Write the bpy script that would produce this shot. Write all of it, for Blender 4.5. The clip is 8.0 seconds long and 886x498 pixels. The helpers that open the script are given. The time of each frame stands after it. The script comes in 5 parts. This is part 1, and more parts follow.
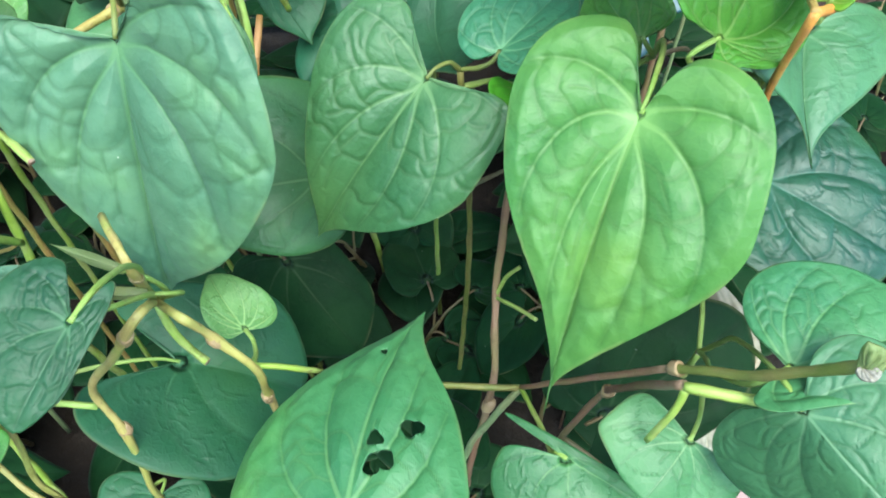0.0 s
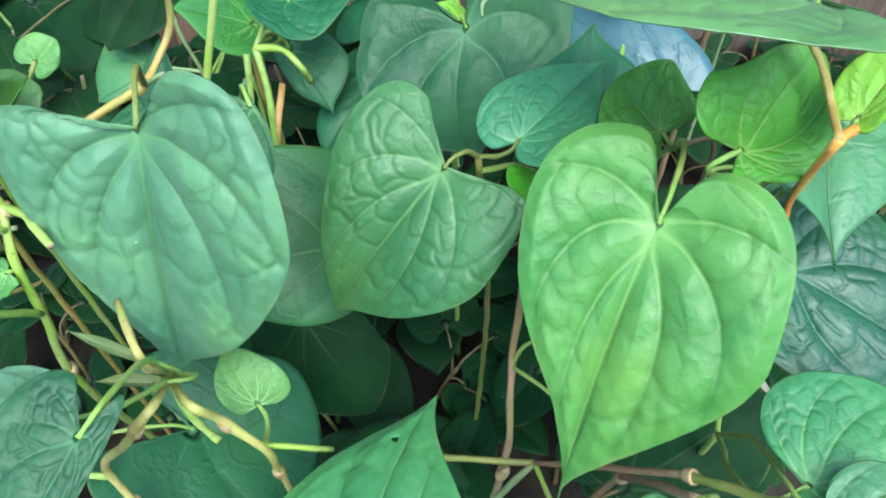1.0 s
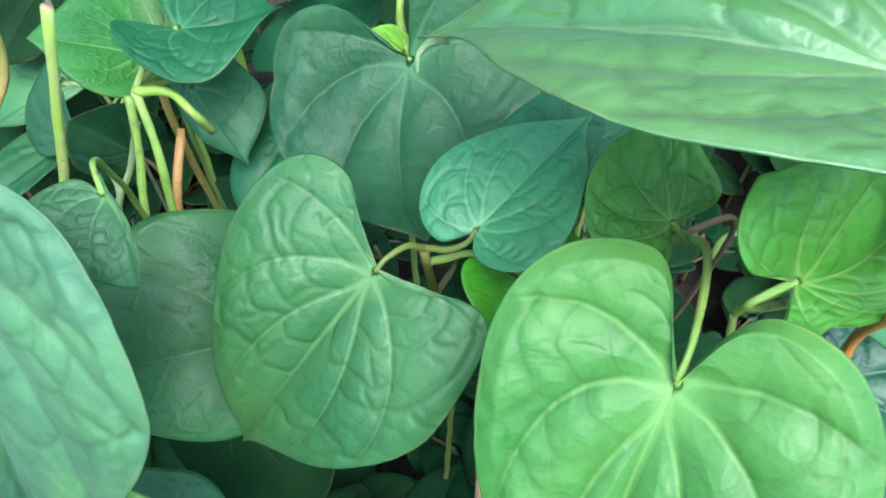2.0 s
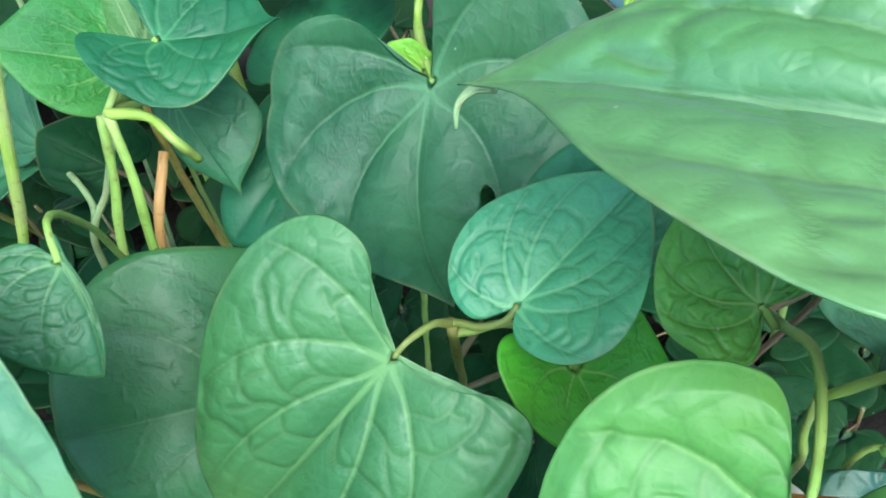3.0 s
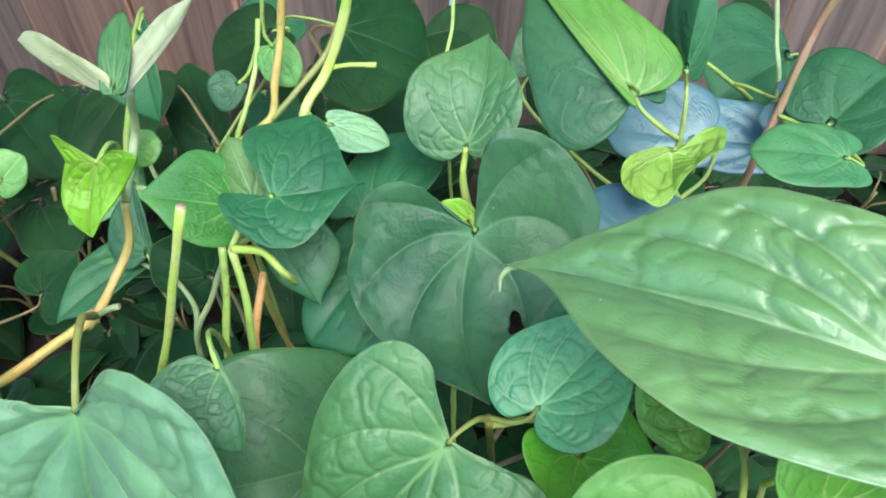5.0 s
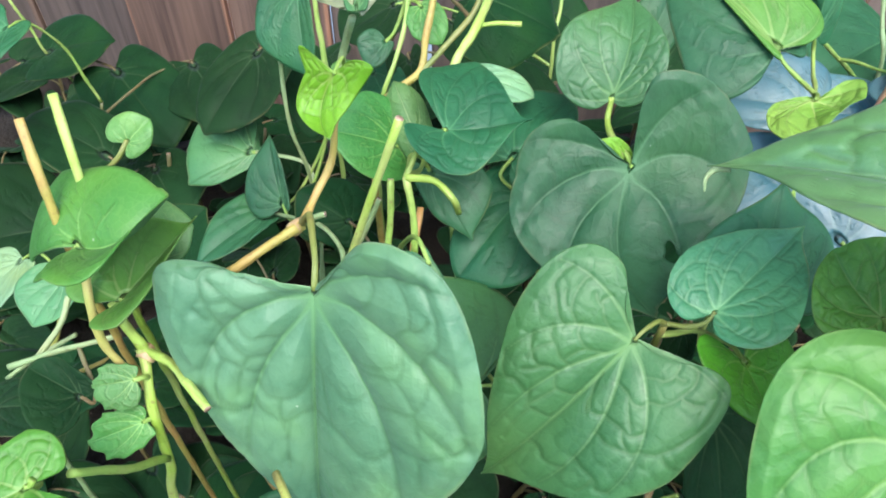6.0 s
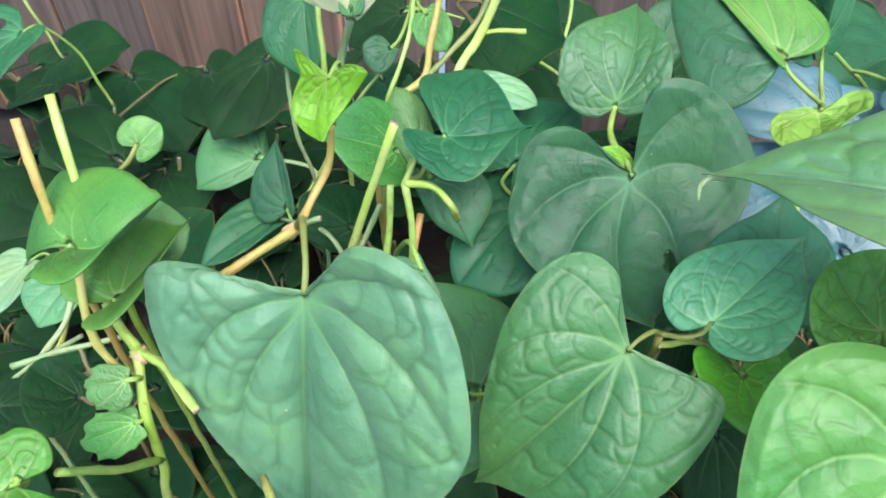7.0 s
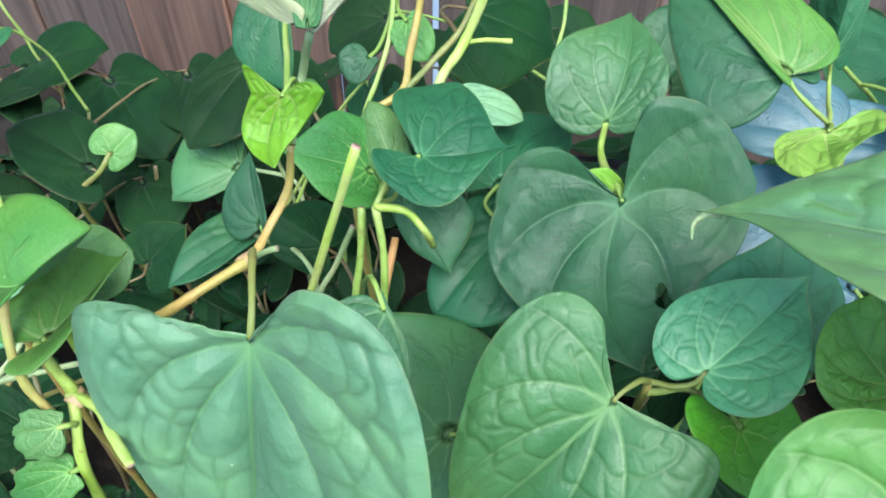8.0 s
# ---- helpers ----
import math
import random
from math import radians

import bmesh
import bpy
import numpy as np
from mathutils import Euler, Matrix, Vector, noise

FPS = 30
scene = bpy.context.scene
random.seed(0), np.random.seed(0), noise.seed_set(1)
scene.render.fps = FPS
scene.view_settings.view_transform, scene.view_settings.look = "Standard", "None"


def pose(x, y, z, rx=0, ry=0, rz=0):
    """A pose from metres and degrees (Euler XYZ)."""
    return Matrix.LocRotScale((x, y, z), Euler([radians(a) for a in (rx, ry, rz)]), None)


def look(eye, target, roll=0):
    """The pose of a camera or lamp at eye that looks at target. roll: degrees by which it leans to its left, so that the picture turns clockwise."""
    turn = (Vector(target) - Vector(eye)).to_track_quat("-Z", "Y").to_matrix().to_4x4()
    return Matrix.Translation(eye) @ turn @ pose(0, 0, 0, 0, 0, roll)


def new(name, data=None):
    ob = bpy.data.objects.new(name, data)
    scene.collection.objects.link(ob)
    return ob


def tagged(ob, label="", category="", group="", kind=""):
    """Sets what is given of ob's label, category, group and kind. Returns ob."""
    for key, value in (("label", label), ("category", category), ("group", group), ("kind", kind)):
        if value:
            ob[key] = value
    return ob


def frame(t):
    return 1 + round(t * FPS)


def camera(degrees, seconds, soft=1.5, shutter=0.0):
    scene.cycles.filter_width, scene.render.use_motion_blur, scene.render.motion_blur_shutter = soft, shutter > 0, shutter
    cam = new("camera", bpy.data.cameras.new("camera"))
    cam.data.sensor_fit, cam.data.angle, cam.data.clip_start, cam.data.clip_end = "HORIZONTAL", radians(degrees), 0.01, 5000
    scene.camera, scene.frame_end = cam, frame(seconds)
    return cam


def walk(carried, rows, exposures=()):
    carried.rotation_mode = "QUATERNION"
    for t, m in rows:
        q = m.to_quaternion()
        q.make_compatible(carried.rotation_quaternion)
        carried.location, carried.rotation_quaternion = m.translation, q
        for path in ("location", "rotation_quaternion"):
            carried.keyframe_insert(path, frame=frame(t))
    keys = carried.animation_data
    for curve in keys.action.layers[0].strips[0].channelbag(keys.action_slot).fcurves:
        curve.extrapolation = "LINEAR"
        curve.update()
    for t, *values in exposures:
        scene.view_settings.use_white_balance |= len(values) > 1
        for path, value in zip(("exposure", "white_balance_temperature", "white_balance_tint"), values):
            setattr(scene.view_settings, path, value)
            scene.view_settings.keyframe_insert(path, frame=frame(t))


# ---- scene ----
cam = camera(61.3, 8.0, 1.9)
METRES, EYE, TILT, LEAN, TURN = 0.28, 0.34, -53.25, 0.0, 0.0
ROWS = [
    (0.0, -0.0075, 0.0137, -0.0045, -0.29, 0.61, 0.37),
    (0.5, -0.0047, -0.0384, -0.0287, 1.55, 1.64, -1.44),
    (1.0, -0.0000, 0.0166, 0.0562, 1.58, 1.41, -1.04),
    (1.5, 0.0266, 0.0989, 0.1035, 0.89, 0.81, -0.39),
    (1.7, 0.0239, 0.1262, 0.1232, 0.21, 0.16, 0.24),
    (2.8, 0.0195, 0.2470, 0.1857, 0.03, -1.97, -0.40),
    (3.0, 0.0040, 0.2448, 0.1957, -0.23, -2.48, -0.66),
    (3.5, -0.0598, 0.2392, 0.1919, 0.03, -1.58, -0.69),
    (4.0, -0.0963, 0.1942, 0.2040, 0.20, 0.00, -1.02),
    (4.2, -0.0768, 0.1606, 0.2288, 0.80, 0.03, -1.04),
    (5.3, -0.0113, 0.0866, 0.2091, 1.08, 3.96, -2.63),
    (5.5, -0.0509, 0.0778, 0.1913, 1.34, 4.04, -2.87),
    (6.0, -0.1309, 0.0551, 0.1448, 2.16, 4.48, -4.02),
    (6.5, -0.1384, 0.0401, 0.1287, 2.99, 4.77, -4.80),
    (7.0, -0.1136, 0.0591, 0.1441, 3.45, 5.08, -5.01),
    (7.5, -0.0905, 0.0850, 0.1627, 3.48, 5.14, -5.06),
    (8.0, -0.0965, 0.1092, 0.1744, 3.56, 5.05, -5.55),
]
walk(cam, [(t, pose(0, 0, EYE, TILT, LEAN, TURN) @ pose(METRES * x, METRES * y, METRES * z, 90 + pitch, roll, yaw)) for t, x, y, z, yaw, pitch, roll in ROWS], [(0.0, 2.21, 6290, -2), (1.5, 2.21, 6040, -8), (3.0, 2.33, 6040, -8), (3.5, 2.36, 6040, -7), (4.2, 2.31, 6190, -3), (5.3, 2.21, 6570, 4), (6.5, 2.21, 6570, 4), (8.0, 2.21, 6320, 3)])

# ---- world and light ----
world = bpy.data.worlds.new("world")
scene.world = world
world.use_nodes = True
SUN_EL, SUN_AZ = 60.0, 166.0
wt = world.node_tree
sky = wt.nodes.new("ShaderNodeTexSky")
sky.sky_type = "NISHITA"
sky.sun_disc = False
sky.sun_elevation, sky.sun_rotation = radians(SUN_EL), radians(SUN_AZ)
wt.links.new(sky.outputs[0], wt.nodes["Background"].inputs[0])
wt.nodes["Background"].inputs[1].default_value = 0.15
sun = new("sun", bpy.data.lights.new("sun", "SUN"))
sun.data.energy, sun.data.angle, sun.data.color = 1.25, radians(42.0), (1.0, 0.98, 0.95)
sa, se = radians(SUN_AZ), radians(SUN_EL)
sun.matrix_basis = look((math.sin(sa) * math.cos(se) * 5, math.cos(sa) * math.cos(se) * 5, math.sin(se) * 5), (0, 0, 0))

# ---- materials ----


class Nodes:
    """Short hand for building a node material."""

    def __init__(self, name):
        self.mat = bpy.data.materials.new(name)
        self.mat.use_nodes = True
        self.t = self.mat.node_tree
        self.bsdf = self.t.nodes["Principled BSDF"]
        self.out = self.t.nodes["Material Output"]

    def add(self, kind, **inputs):
        n = self.t.nodes.new(kind)
        for k, v in inputs.items():
            self.put(n.inputs[int(k[1:]) if k[0] == "i" and k[1:].isdigit() else k.replace("_", " ")], v)
        return n

    def put(self, socket, v):
        if isinstance(v, bpy.types.NodeSocket):
            self.t.links.new(v, socket)
        else:
            socket.default_value = v

    def math(self, op, a, b=0.0, clamp=False):
        n = self.add("ShaderNodeMath", i0=a, i1=b)
        n.operation, n.use_clamp = op, clamp
        return n.outputs[0]

    def ramp(self, v, a, b, lo=0.0, hi=1.0):
        n = self.add("ShaderNodeMapRange", i0=v, i1=a, i2=b, i3=lo, i4=hi)
        n.interpolation_type = "SMOOTHSTEP"
        return n.outputs[0]

    def mix(self, f, a, b, blend="MIX"):
        n = self.t.nodes.new("ShaderNodeMix")
        n.data_type, n.blend_type = "RGBA", blend
        self.put(n.inputs[0], f), self.put(n.inputs[6], a), self.put(n.inputs[7], b)
        return n.outputs[2]

    def noise(self, vec, scale, detail=3.0, rough=0.5):
        n = self.add("ShaderNodeTexNoise", Vector=vec, Scale=scale, Detail=detail, Roughness=rough)
        return n.outputs[0]

    def uv(self, name):
        n = self.t.nodes.new("ShaderNodeUVMap")
        n.uv_map = name
        return n.outputs[0]

    def coords(self):
        return self.t.nodes.new("ShaderNodeTexCoord").outputs["Object"]

    def random(self):
        return self.t.nodes.new("ShaderNodeObjectInfo").outputs["Random"]

    def bump(self, h, strength=0.3, distance=0.001, normal=None):
        n = self.add("ShaderNodeBump", Strength=strength, Distance=distance, Height=h)
        if normal is not None:
            self.put(n.inputs["Normal"], normal)
        return n.outputs[0]


def rgb(r, g, b):
    return (r, g, b, 1.0)


VEINS = ((0.34, 0.42, 0.11), (0.58, 0.34, 0.05), (0.80, 0.14, 0.02))


def leaf_material(name, deep, light, vein, rough=0.5, trans=0.10, vein_gain=1.0, coat=0.0, spec=0.36, sky_sheen=0.0, warm=0.35):
    k = Nodes(name)
    polar, flat, rnd = k.uv("polar"), k.uv("flat"), k.random()
    sep = k.add("ShaderNodeSeparateXYZ", Vector=polar)
    r = sep.outputs[1]

    def field(key):
        n = k.add("ShaderNodeAttribute")
        n.attribute_name = key
        return n.outputs["Fac"]

    main, side, cell = field("rib"), field("branch"), field("cell")
    # main veins taper outwards, side veins are hair lines between the raised cells
    wide = k.ramp(r, 0.0, 0.95, 0.62, 0.26)
    rib = k.ramp(k.math("DIVIDE", main, wide), 0.35, 1.1, 1.0, 0.0)
    hair = k.ramp(side, 0.08, 0.42, 1.0, 0.0)
    seam = k.ramp(cell, 0.05, 0.50, 1.0, 0.0)
    fine = k.add("ShaderNodeTexVoronoi", Vector=flat, Scale=30.0)
    fine.feature = "DISTANCE_TO_EDGE"
    net2 = k.ramp(fine.outputs[0], 0.0, 0.07, 1.0, 0.0)
    tone = k.noise(flat, 2.2, 5.0, 0.62)
    col = k.mix(k.ramp(tone, 0.34, 0.66), deep, light)
    # cells bleach a little towards their middle; blotches of yellow and of blue-green
    col = k.mix(k.ramp(cell, 0.3, 2.2, 0.0, 0.30), col, light)
    age = k.noise(flat, 1.1, 3.0, 0.55)
    yellow = k.mix(1.0, col, rgb(1.55, 1.12, 0.55), "MULTIPLY")
    cool = k.mix(1.0, col, rgb(0.72, 0.92, 1.18), "MULTIPLY")
    col = k.mix(k.ramp(age, 0.50, 0.78, 0.0, warm * 1.6), col, yellow)
    col = k.mix(k.ramp(age, 0.50, 0.26, 0.0, 0.55), col, cool)
    spot = k.noise(flat, 46.0, 3.0, 0.6)
    col = k.mix(k.ramp(spot, 0.46, 0.78, 0.0, 0.32), col, light)
    dark = k.mix(1.0, col, rgb(0.62, 0.66, 0.60), "MULTIPLY")
    col = k.mix(k.ramp(k.noise(flat, 13.0, 4.0, 0.65), 0.52, 0.8, 0.0, 0.45), col, dark)
    col = k.mix(k.math("MULTIPLY", net2, 0.09 * vein_gain), col, vein)
    # shade in the sunken seams and veins, painted as a darker green
    groove_shade = k.mix(1.0, col, rgb(0.50, 0.56, 0.50), "MULTIPLY")
    col = k.mix(k.math("MULTIPLY", seam, 0.20), col, groove_shade)
    col = k.mix(k.math("MULTIPLY", k.ramp(side, 0.15, 0.65, 0.36, 0.0), k.ramp(r, 0.05, 0.3)), col, groove_shade)
    col = k.mix(k.math("MULTIPLY", k.ramp(main, 0.3, 1.0, 0.36, 0.0), k.ramp(r, 0.05, 0.3)), col, groove_shade)
    col = k.mix(k.math("MULTIPLY", hair, k.ramp(r, 0.1, 0.95, 0.30 * vein_gain, 0.14 * vein_gain)), col, vein)
    col = k.mix(k.math("MULTIPLY", rib, k.ramp(r, 0.0, 0.95, 0.25 + 0.35 * min(vein_gain, 1.3), 0.24 * vein_gain)), col, vein)
    # yellower round the stalk, a thin brownish rim and a few dry specks
    col = k.mix(k.ramp(r, 0.0, 0.20, 0.38, 0.0), col, vein)
    rim = k.math("MULTIPLY", k.ramp(r, 0.972, 0.996), k.ramp(k.noise(flat, 4.0, 3.0), 0.42, 0.66, 0.0, 0.28))
    col = k.mix(rim, col, rgb(0.26, 0.24, 0.10))
    speck = k.add("ShaderNodeTexVoronoi", Vector=flat, Scale=4.0)
    col = k.mix(k.ramp(speck.outputs[0], 0.010, 0.024, 0.75, 0.0), col, rgb(0.52, 0.56, 0.44))
    hsv = k.add("ShaderNodeHueSaturation", Hue=k.ramp(rnd, 0, 1, 0.492, 0.510), Saturation=k.ramp(rnd, 0, 1, 0.94, 1.08), Value=k.ramp(k.math("FRACT", k.math("MULTIPLY", rnd, 7.3)), 0, 1, 0.86, 1.12), Color=col)
    col = hsv.outputs[0]
    h = k.math("ADD", k.math("MULTIPLY", k.ramp(cell, 0.0, 1.4), 0.25), k.math("MULTIPLY", k.ramp(fine.outputs[0], 0.0, 0.25), 0.10))
    h = k.math("ADD", h, k.math("MULTIPLY", k.ramp(side, 0.0, 1.0), 0.35))
    h = k.math("ADD", h, k.math("MULTIPLY", k.noise(flat, 80.0, 3.0), 0.10))
    nrm = k.bump(h, 0.55, 0.0005)
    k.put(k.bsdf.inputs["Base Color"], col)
    k.put(k.bsdf.inputs["Roughness"], k.ramp(k.noise(flat, 7.0, 4.0, 0.6), 0.3, 0.7, rough - 0.07, rough + 0.10))
    k.put(k.bsdf.inputs["Normal"], nrm)
    k.bsdf.inputs["Specular IOR Level"].default_value = spec
    k.bsdf.inputs["Coat Weight"].default_value = coat
    k.bsdf.inputs["Coat Roughness"].default_value = 0.28
    # waxy sheen, its blue tint adding the sky's colour to the highlights
    k.bsdf.inputs["Sheen Weight"].default_value = sky_sheen
    k.bsdf.inputs["Sheen Roughness"].default_value = 0.45
    k.bsdf.inputs["Sheen Tint"].default_value = rgb(0.72, 0.90, 1.0)
    tl = k.add("ShaderNodeBsdfTranslucent", Color=k.mix(0.5, col, rgb(0.18, 0.45, 0.04)))
    mixs = k.add("ShaderNodeMixShader", i0=trans, i1=k.bsdf.outputs[0], i2=tl.outputs[0])
    k.put(k.out.inputs[0], mixs.outputs[0])
    return k.mat


def stem_material(name, a, b, c):
    k = Nodes(name)
    co = k.coords()
    flat = k.uv("flat")
    col = k.mix(k.ramp(k.noise(co, 60.0, 3.0), 0.35, 0.65), a, b)
    # colour drifts along the stalk, with fine lengthwise ribs and brown flecks
    drift = k.noise(k.add("ShaderNodeMapping", Vector=flat, Scale=(0.6, 0.55, 1.0)).outputs[0], 1.0, 4.0, 0.6)
    col = k.mix(k.ramp(drift, 0.42, 0.66, 0.0, 0.85), col, c)
    dusk = k.mix(1.0, col, rgb(0.50, 0.44, 0.42), "MULTIPLY")
    col = k.mix(k.ramp(k.noise(co, 170.0, 4.0, 0.6), 0.52, 0.74, 0.0, 0.6), col, dusk)
    long = k.add("ShaderNodeMapping", Vector=flat, Scale=(16.0, 0.5, 1.0)).outputs[0]
    rib = k.noise(long, 2.0, 3.0)
    col = k.mix(k.ramp(rib, 0.45, 0.72, 0.0, 0.5), col, k.mix(1.0, col, rgb(1.25, 1.22, 1.1), "MULTIPLY"))
    fleck = k.noise(co, 700.0, 2.0)
    col = k.mix(k.ramp(fleck, 0.62, 0.74, 0.0, 0.5), col, rgb(0.16, 0.08, 0.04))
    k.put(k.bsdf.inputs["Base Color"], col)
    k.bsdf.inputs["Roughness"].default_value = 0.42
    k.put(k.bsdf.inputs["Normal"], k.bump(k.math("ADD", rib, k.math("MULTIPLY", fleck, 0.5)), 0.6, 0.0004))
    return k.mat


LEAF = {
    "big": leaf_material("leaf_mid_green", rgb(0.040, 0.138, 0.047), rgb(0.067, 0.194, 0.070), rgb(0.19, 0.35, 0.14), rough=0.47, spec=0.38, vein_gain=0.8, sky_sheen=0.01),
    "wax": leaf_material("leaf_waxy_grey_green", rgb(0.064, 0.142, 0.072), rgb(0.104, 0.202, 0.108), rgb(0.15, 0.27, 0.12), rough=0.50, spec=0.38, vein_gain=0.4, sky_sheen=0.08),
    "fresh": leaf_material("leaf_fresh_green", rgb(0.056, 0.168, 0.034), rgb(0.090, 0.230, 0.058), rgb(0.23, 0.40, 0.12), rough=0.50, spec=0.36, vein_gain=1.7, sky_sheen=0.01),
    "bright": leaf_material("leaf_bright_green", rgb(0.072, 0.170, 0.040), rgb(0.108, 0.224, 0.060), rgb(0.24, 0.38, 0.12), rough=0.48, spec=0.38, vein_gain=0.5, sky_sheen=0.06),
    "gloss": leaf_material("leaf_glossy_fresh_green", rgb(0.088, 0.235, 0.060), rgb(0.130, 0.300, 0.095), rgb(0.21, 0.38, 0.14), rough=0.36, spec=0.7, coat=0.3, sky_sheen=0.11, trans=0.35),
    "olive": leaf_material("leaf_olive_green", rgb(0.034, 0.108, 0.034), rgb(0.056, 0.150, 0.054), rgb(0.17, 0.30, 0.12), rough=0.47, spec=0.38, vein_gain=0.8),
    "grass": leaf_material("leaf_grass_green", rgb(0.048, 0.168, 0.054), rgb(0.078, 0.226, 0.080), rgb(0.21, 0.38, 0.15), rough=0.47, spec=0.38, vein_gain=0.8, sky_sheen=0.02),
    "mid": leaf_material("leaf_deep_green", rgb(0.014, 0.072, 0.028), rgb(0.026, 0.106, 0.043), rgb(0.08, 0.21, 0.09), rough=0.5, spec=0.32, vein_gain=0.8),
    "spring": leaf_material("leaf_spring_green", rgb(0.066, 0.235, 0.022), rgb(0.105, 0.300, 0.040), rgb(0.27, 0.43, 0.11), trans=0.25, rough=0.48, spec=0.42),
    # near-black leaf copy: shade of the low and rear growth put into its colour
    "dark": leaf_material("leaf_shaded_green", rgb(0.0045, 0.024, 0.007), rgb(0.009, 0.038, 0.011), rgb(0.05, 0.10, 0.04), vein_gain=0.7, rough=0.6, coat=0.0, spec=0.10, sky_sheen=0.04),
    # blue in this base colour stands in for sky reflected on glossy leaves
    "blue": leaf_material("leaf_glossy_sky_tint", rgb(0.030, 0.105, 0.124), rgb(0.050, 0.145, 0.172), rgb(0.08, 0.19, 0.19), rough=0.46, coat=0.2, spec=0.6, sky_sheen=0.10),
    "teal": leaf_material("leaf_blue_green", rgb(0.046, 0.166, 0.064), rgb(0.074, 0.222, 0.090), rgb(0.17, 0.36, 0.16), rough=0.46, spec=0.42, vein_gain=0.85, sky_sheen=0.03),
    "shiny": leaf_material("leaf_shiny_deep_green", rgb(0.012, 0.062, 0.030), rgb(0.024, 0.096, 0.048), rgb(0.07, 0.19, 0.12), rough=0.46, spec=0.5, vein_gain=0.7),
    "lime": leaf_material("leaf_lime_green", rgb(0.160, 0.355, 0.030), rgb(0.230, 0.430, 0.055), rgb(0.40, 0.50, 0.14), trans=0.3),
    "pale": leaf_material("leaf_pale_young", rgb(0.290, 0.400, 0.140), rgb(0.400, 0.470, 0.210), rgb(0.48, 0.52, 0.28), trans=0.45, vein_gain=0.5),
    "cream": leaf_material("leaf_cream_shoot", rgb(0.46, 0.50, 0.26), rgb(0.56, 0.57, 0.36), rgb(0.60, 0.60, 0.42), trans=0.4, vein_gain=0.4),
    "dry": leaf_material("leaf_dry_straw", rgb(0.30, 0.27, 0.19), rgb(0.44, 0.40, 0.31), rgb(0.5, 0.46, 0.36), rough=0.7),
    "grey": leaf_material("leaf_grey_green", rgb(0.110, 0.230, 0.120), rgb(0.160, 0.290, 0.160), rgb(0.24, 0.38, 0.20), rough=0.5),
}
UNDER = leaf_material("leaf_underside", rgb(0.085, 0.185, 0.080), rgb(0.120, 0.230, 0.108), rgb(0.24, 0.34, 0.19), rough=0.55)
STEM = {
    "green": stem_material("stem_green", rgb(0.20, 0.33, 0.06), rgb(0.27, 0.40, 0.09), rgb(0.33, 0.38, 0.12)),
    "lime": stem_material("stem_yellow_green", rgb(0.26, 0.40, 0.05), rgb(0.33, 0.45, 0.09), rgb(0.40, 0.44, 0.16)),
    "tan": stem_material("stem_straw", rgb(0.42, 0.37, 0.11), rgb(0.46, 0.35, 0.13), rgb(0.34, 0.39, 0.09)),
    "honey": stem_material("stem_honey", rgb(0.38, 0.28, 0.075), rgb(0.42, 0.26, 0.085), rgb(0.32, 0.31, 0.07)),
    "red": stem_material("stem_reddish", rgb(0.42, 0.18, 0.06), rgb(0.46, 0.24, 0.08), rgb(0.36, 0.28, 0.08)),
    "orange": stem_material("stem_orange", rgb(0.66, 0.22, 0.05), rgb(0.68, 0.30, 0.07), rgb(0.56, 0.36, 0.07)),
    "mauve": stem_material("stem_pinkish_brown", rgb(0.24, 0.13, 0.085), rgb(0.30, 0.18, 0.12), rgb(0.20, 0.17, 0.07)),
    "olive": stem_material("stem_olive", rgb(0.13, 0.17, 0.035), rgb(0.19, 0.22, 0.05), rgb(0.24, 0.20, 0.07)),
    # brown with the shade low in the bed mixed into its colour
    "shade": stem_material("stem_shaded_brown", rgb(0.13, 0.09, 0.045), rgb(0.16, 0.12, 0.05), rgb(0.11, 0.13, 0.05)),
    "pale": stem_material("stem_pale", rgb(0.20, 0.30, 0.13), rgb(0.25, 0.34, 0.16), rgb(0.27, 0.30, 0.14)),
}
NODE = stem_material("stem_joint", rgb(0.40, 0.26, 0.14), rgb(0.42, 0.32, 0.16), rgb(0.36, 0.20, 0.13))
CUT = stem_material("stem_cut_face", rgb(0.40, 0.27, 0.21), rgb(0.46, 0.34, 0.25), rgb(0.30, 0.15, 0.11))


def soil_material():
    k = Nodes("soil")
    co = k.coords()
    n = k.noise(co, 14.0, 8.0, 0.65)
    col = k.mix(k.ramp(n, 0.35, 0.7), rgb(0.012, 0.009, 0.006), rgb(0.036, 0.025, 0.018))
    col = k.mix(k.ramp(k.noise(co, 120.0, 3.0), 0.58, 0.75, 0.0, 0.6), col, rgb(0.07, 0.05, 0.035))
    k.put(k.bsdf.inputs["Base Color"], col)
    k.bsdf.inputs["Roughness"].default_value = 0.95
    k.put(k.bsdf.inputs["Normal"], k.bump(k.noise(co, 70.0, 6.0, 0.7), 0.8, 0.008))
    return k.mat


def paving_material():
    k = Nodes("pale_paving")
    co = k.coords()
    col = k.mix(k.ramp(k.noise(co, 3.0, 6.0), 0.3, 0.7), rgb(0.66, 0.64, 0.60), rgb(0.76, 0.74, 0.70))
    k.put(k.bsdf.inputs["Base Color"], col)
    k.bsdf.inputs["Roughness"].default_value = 0.9
    return k.mat


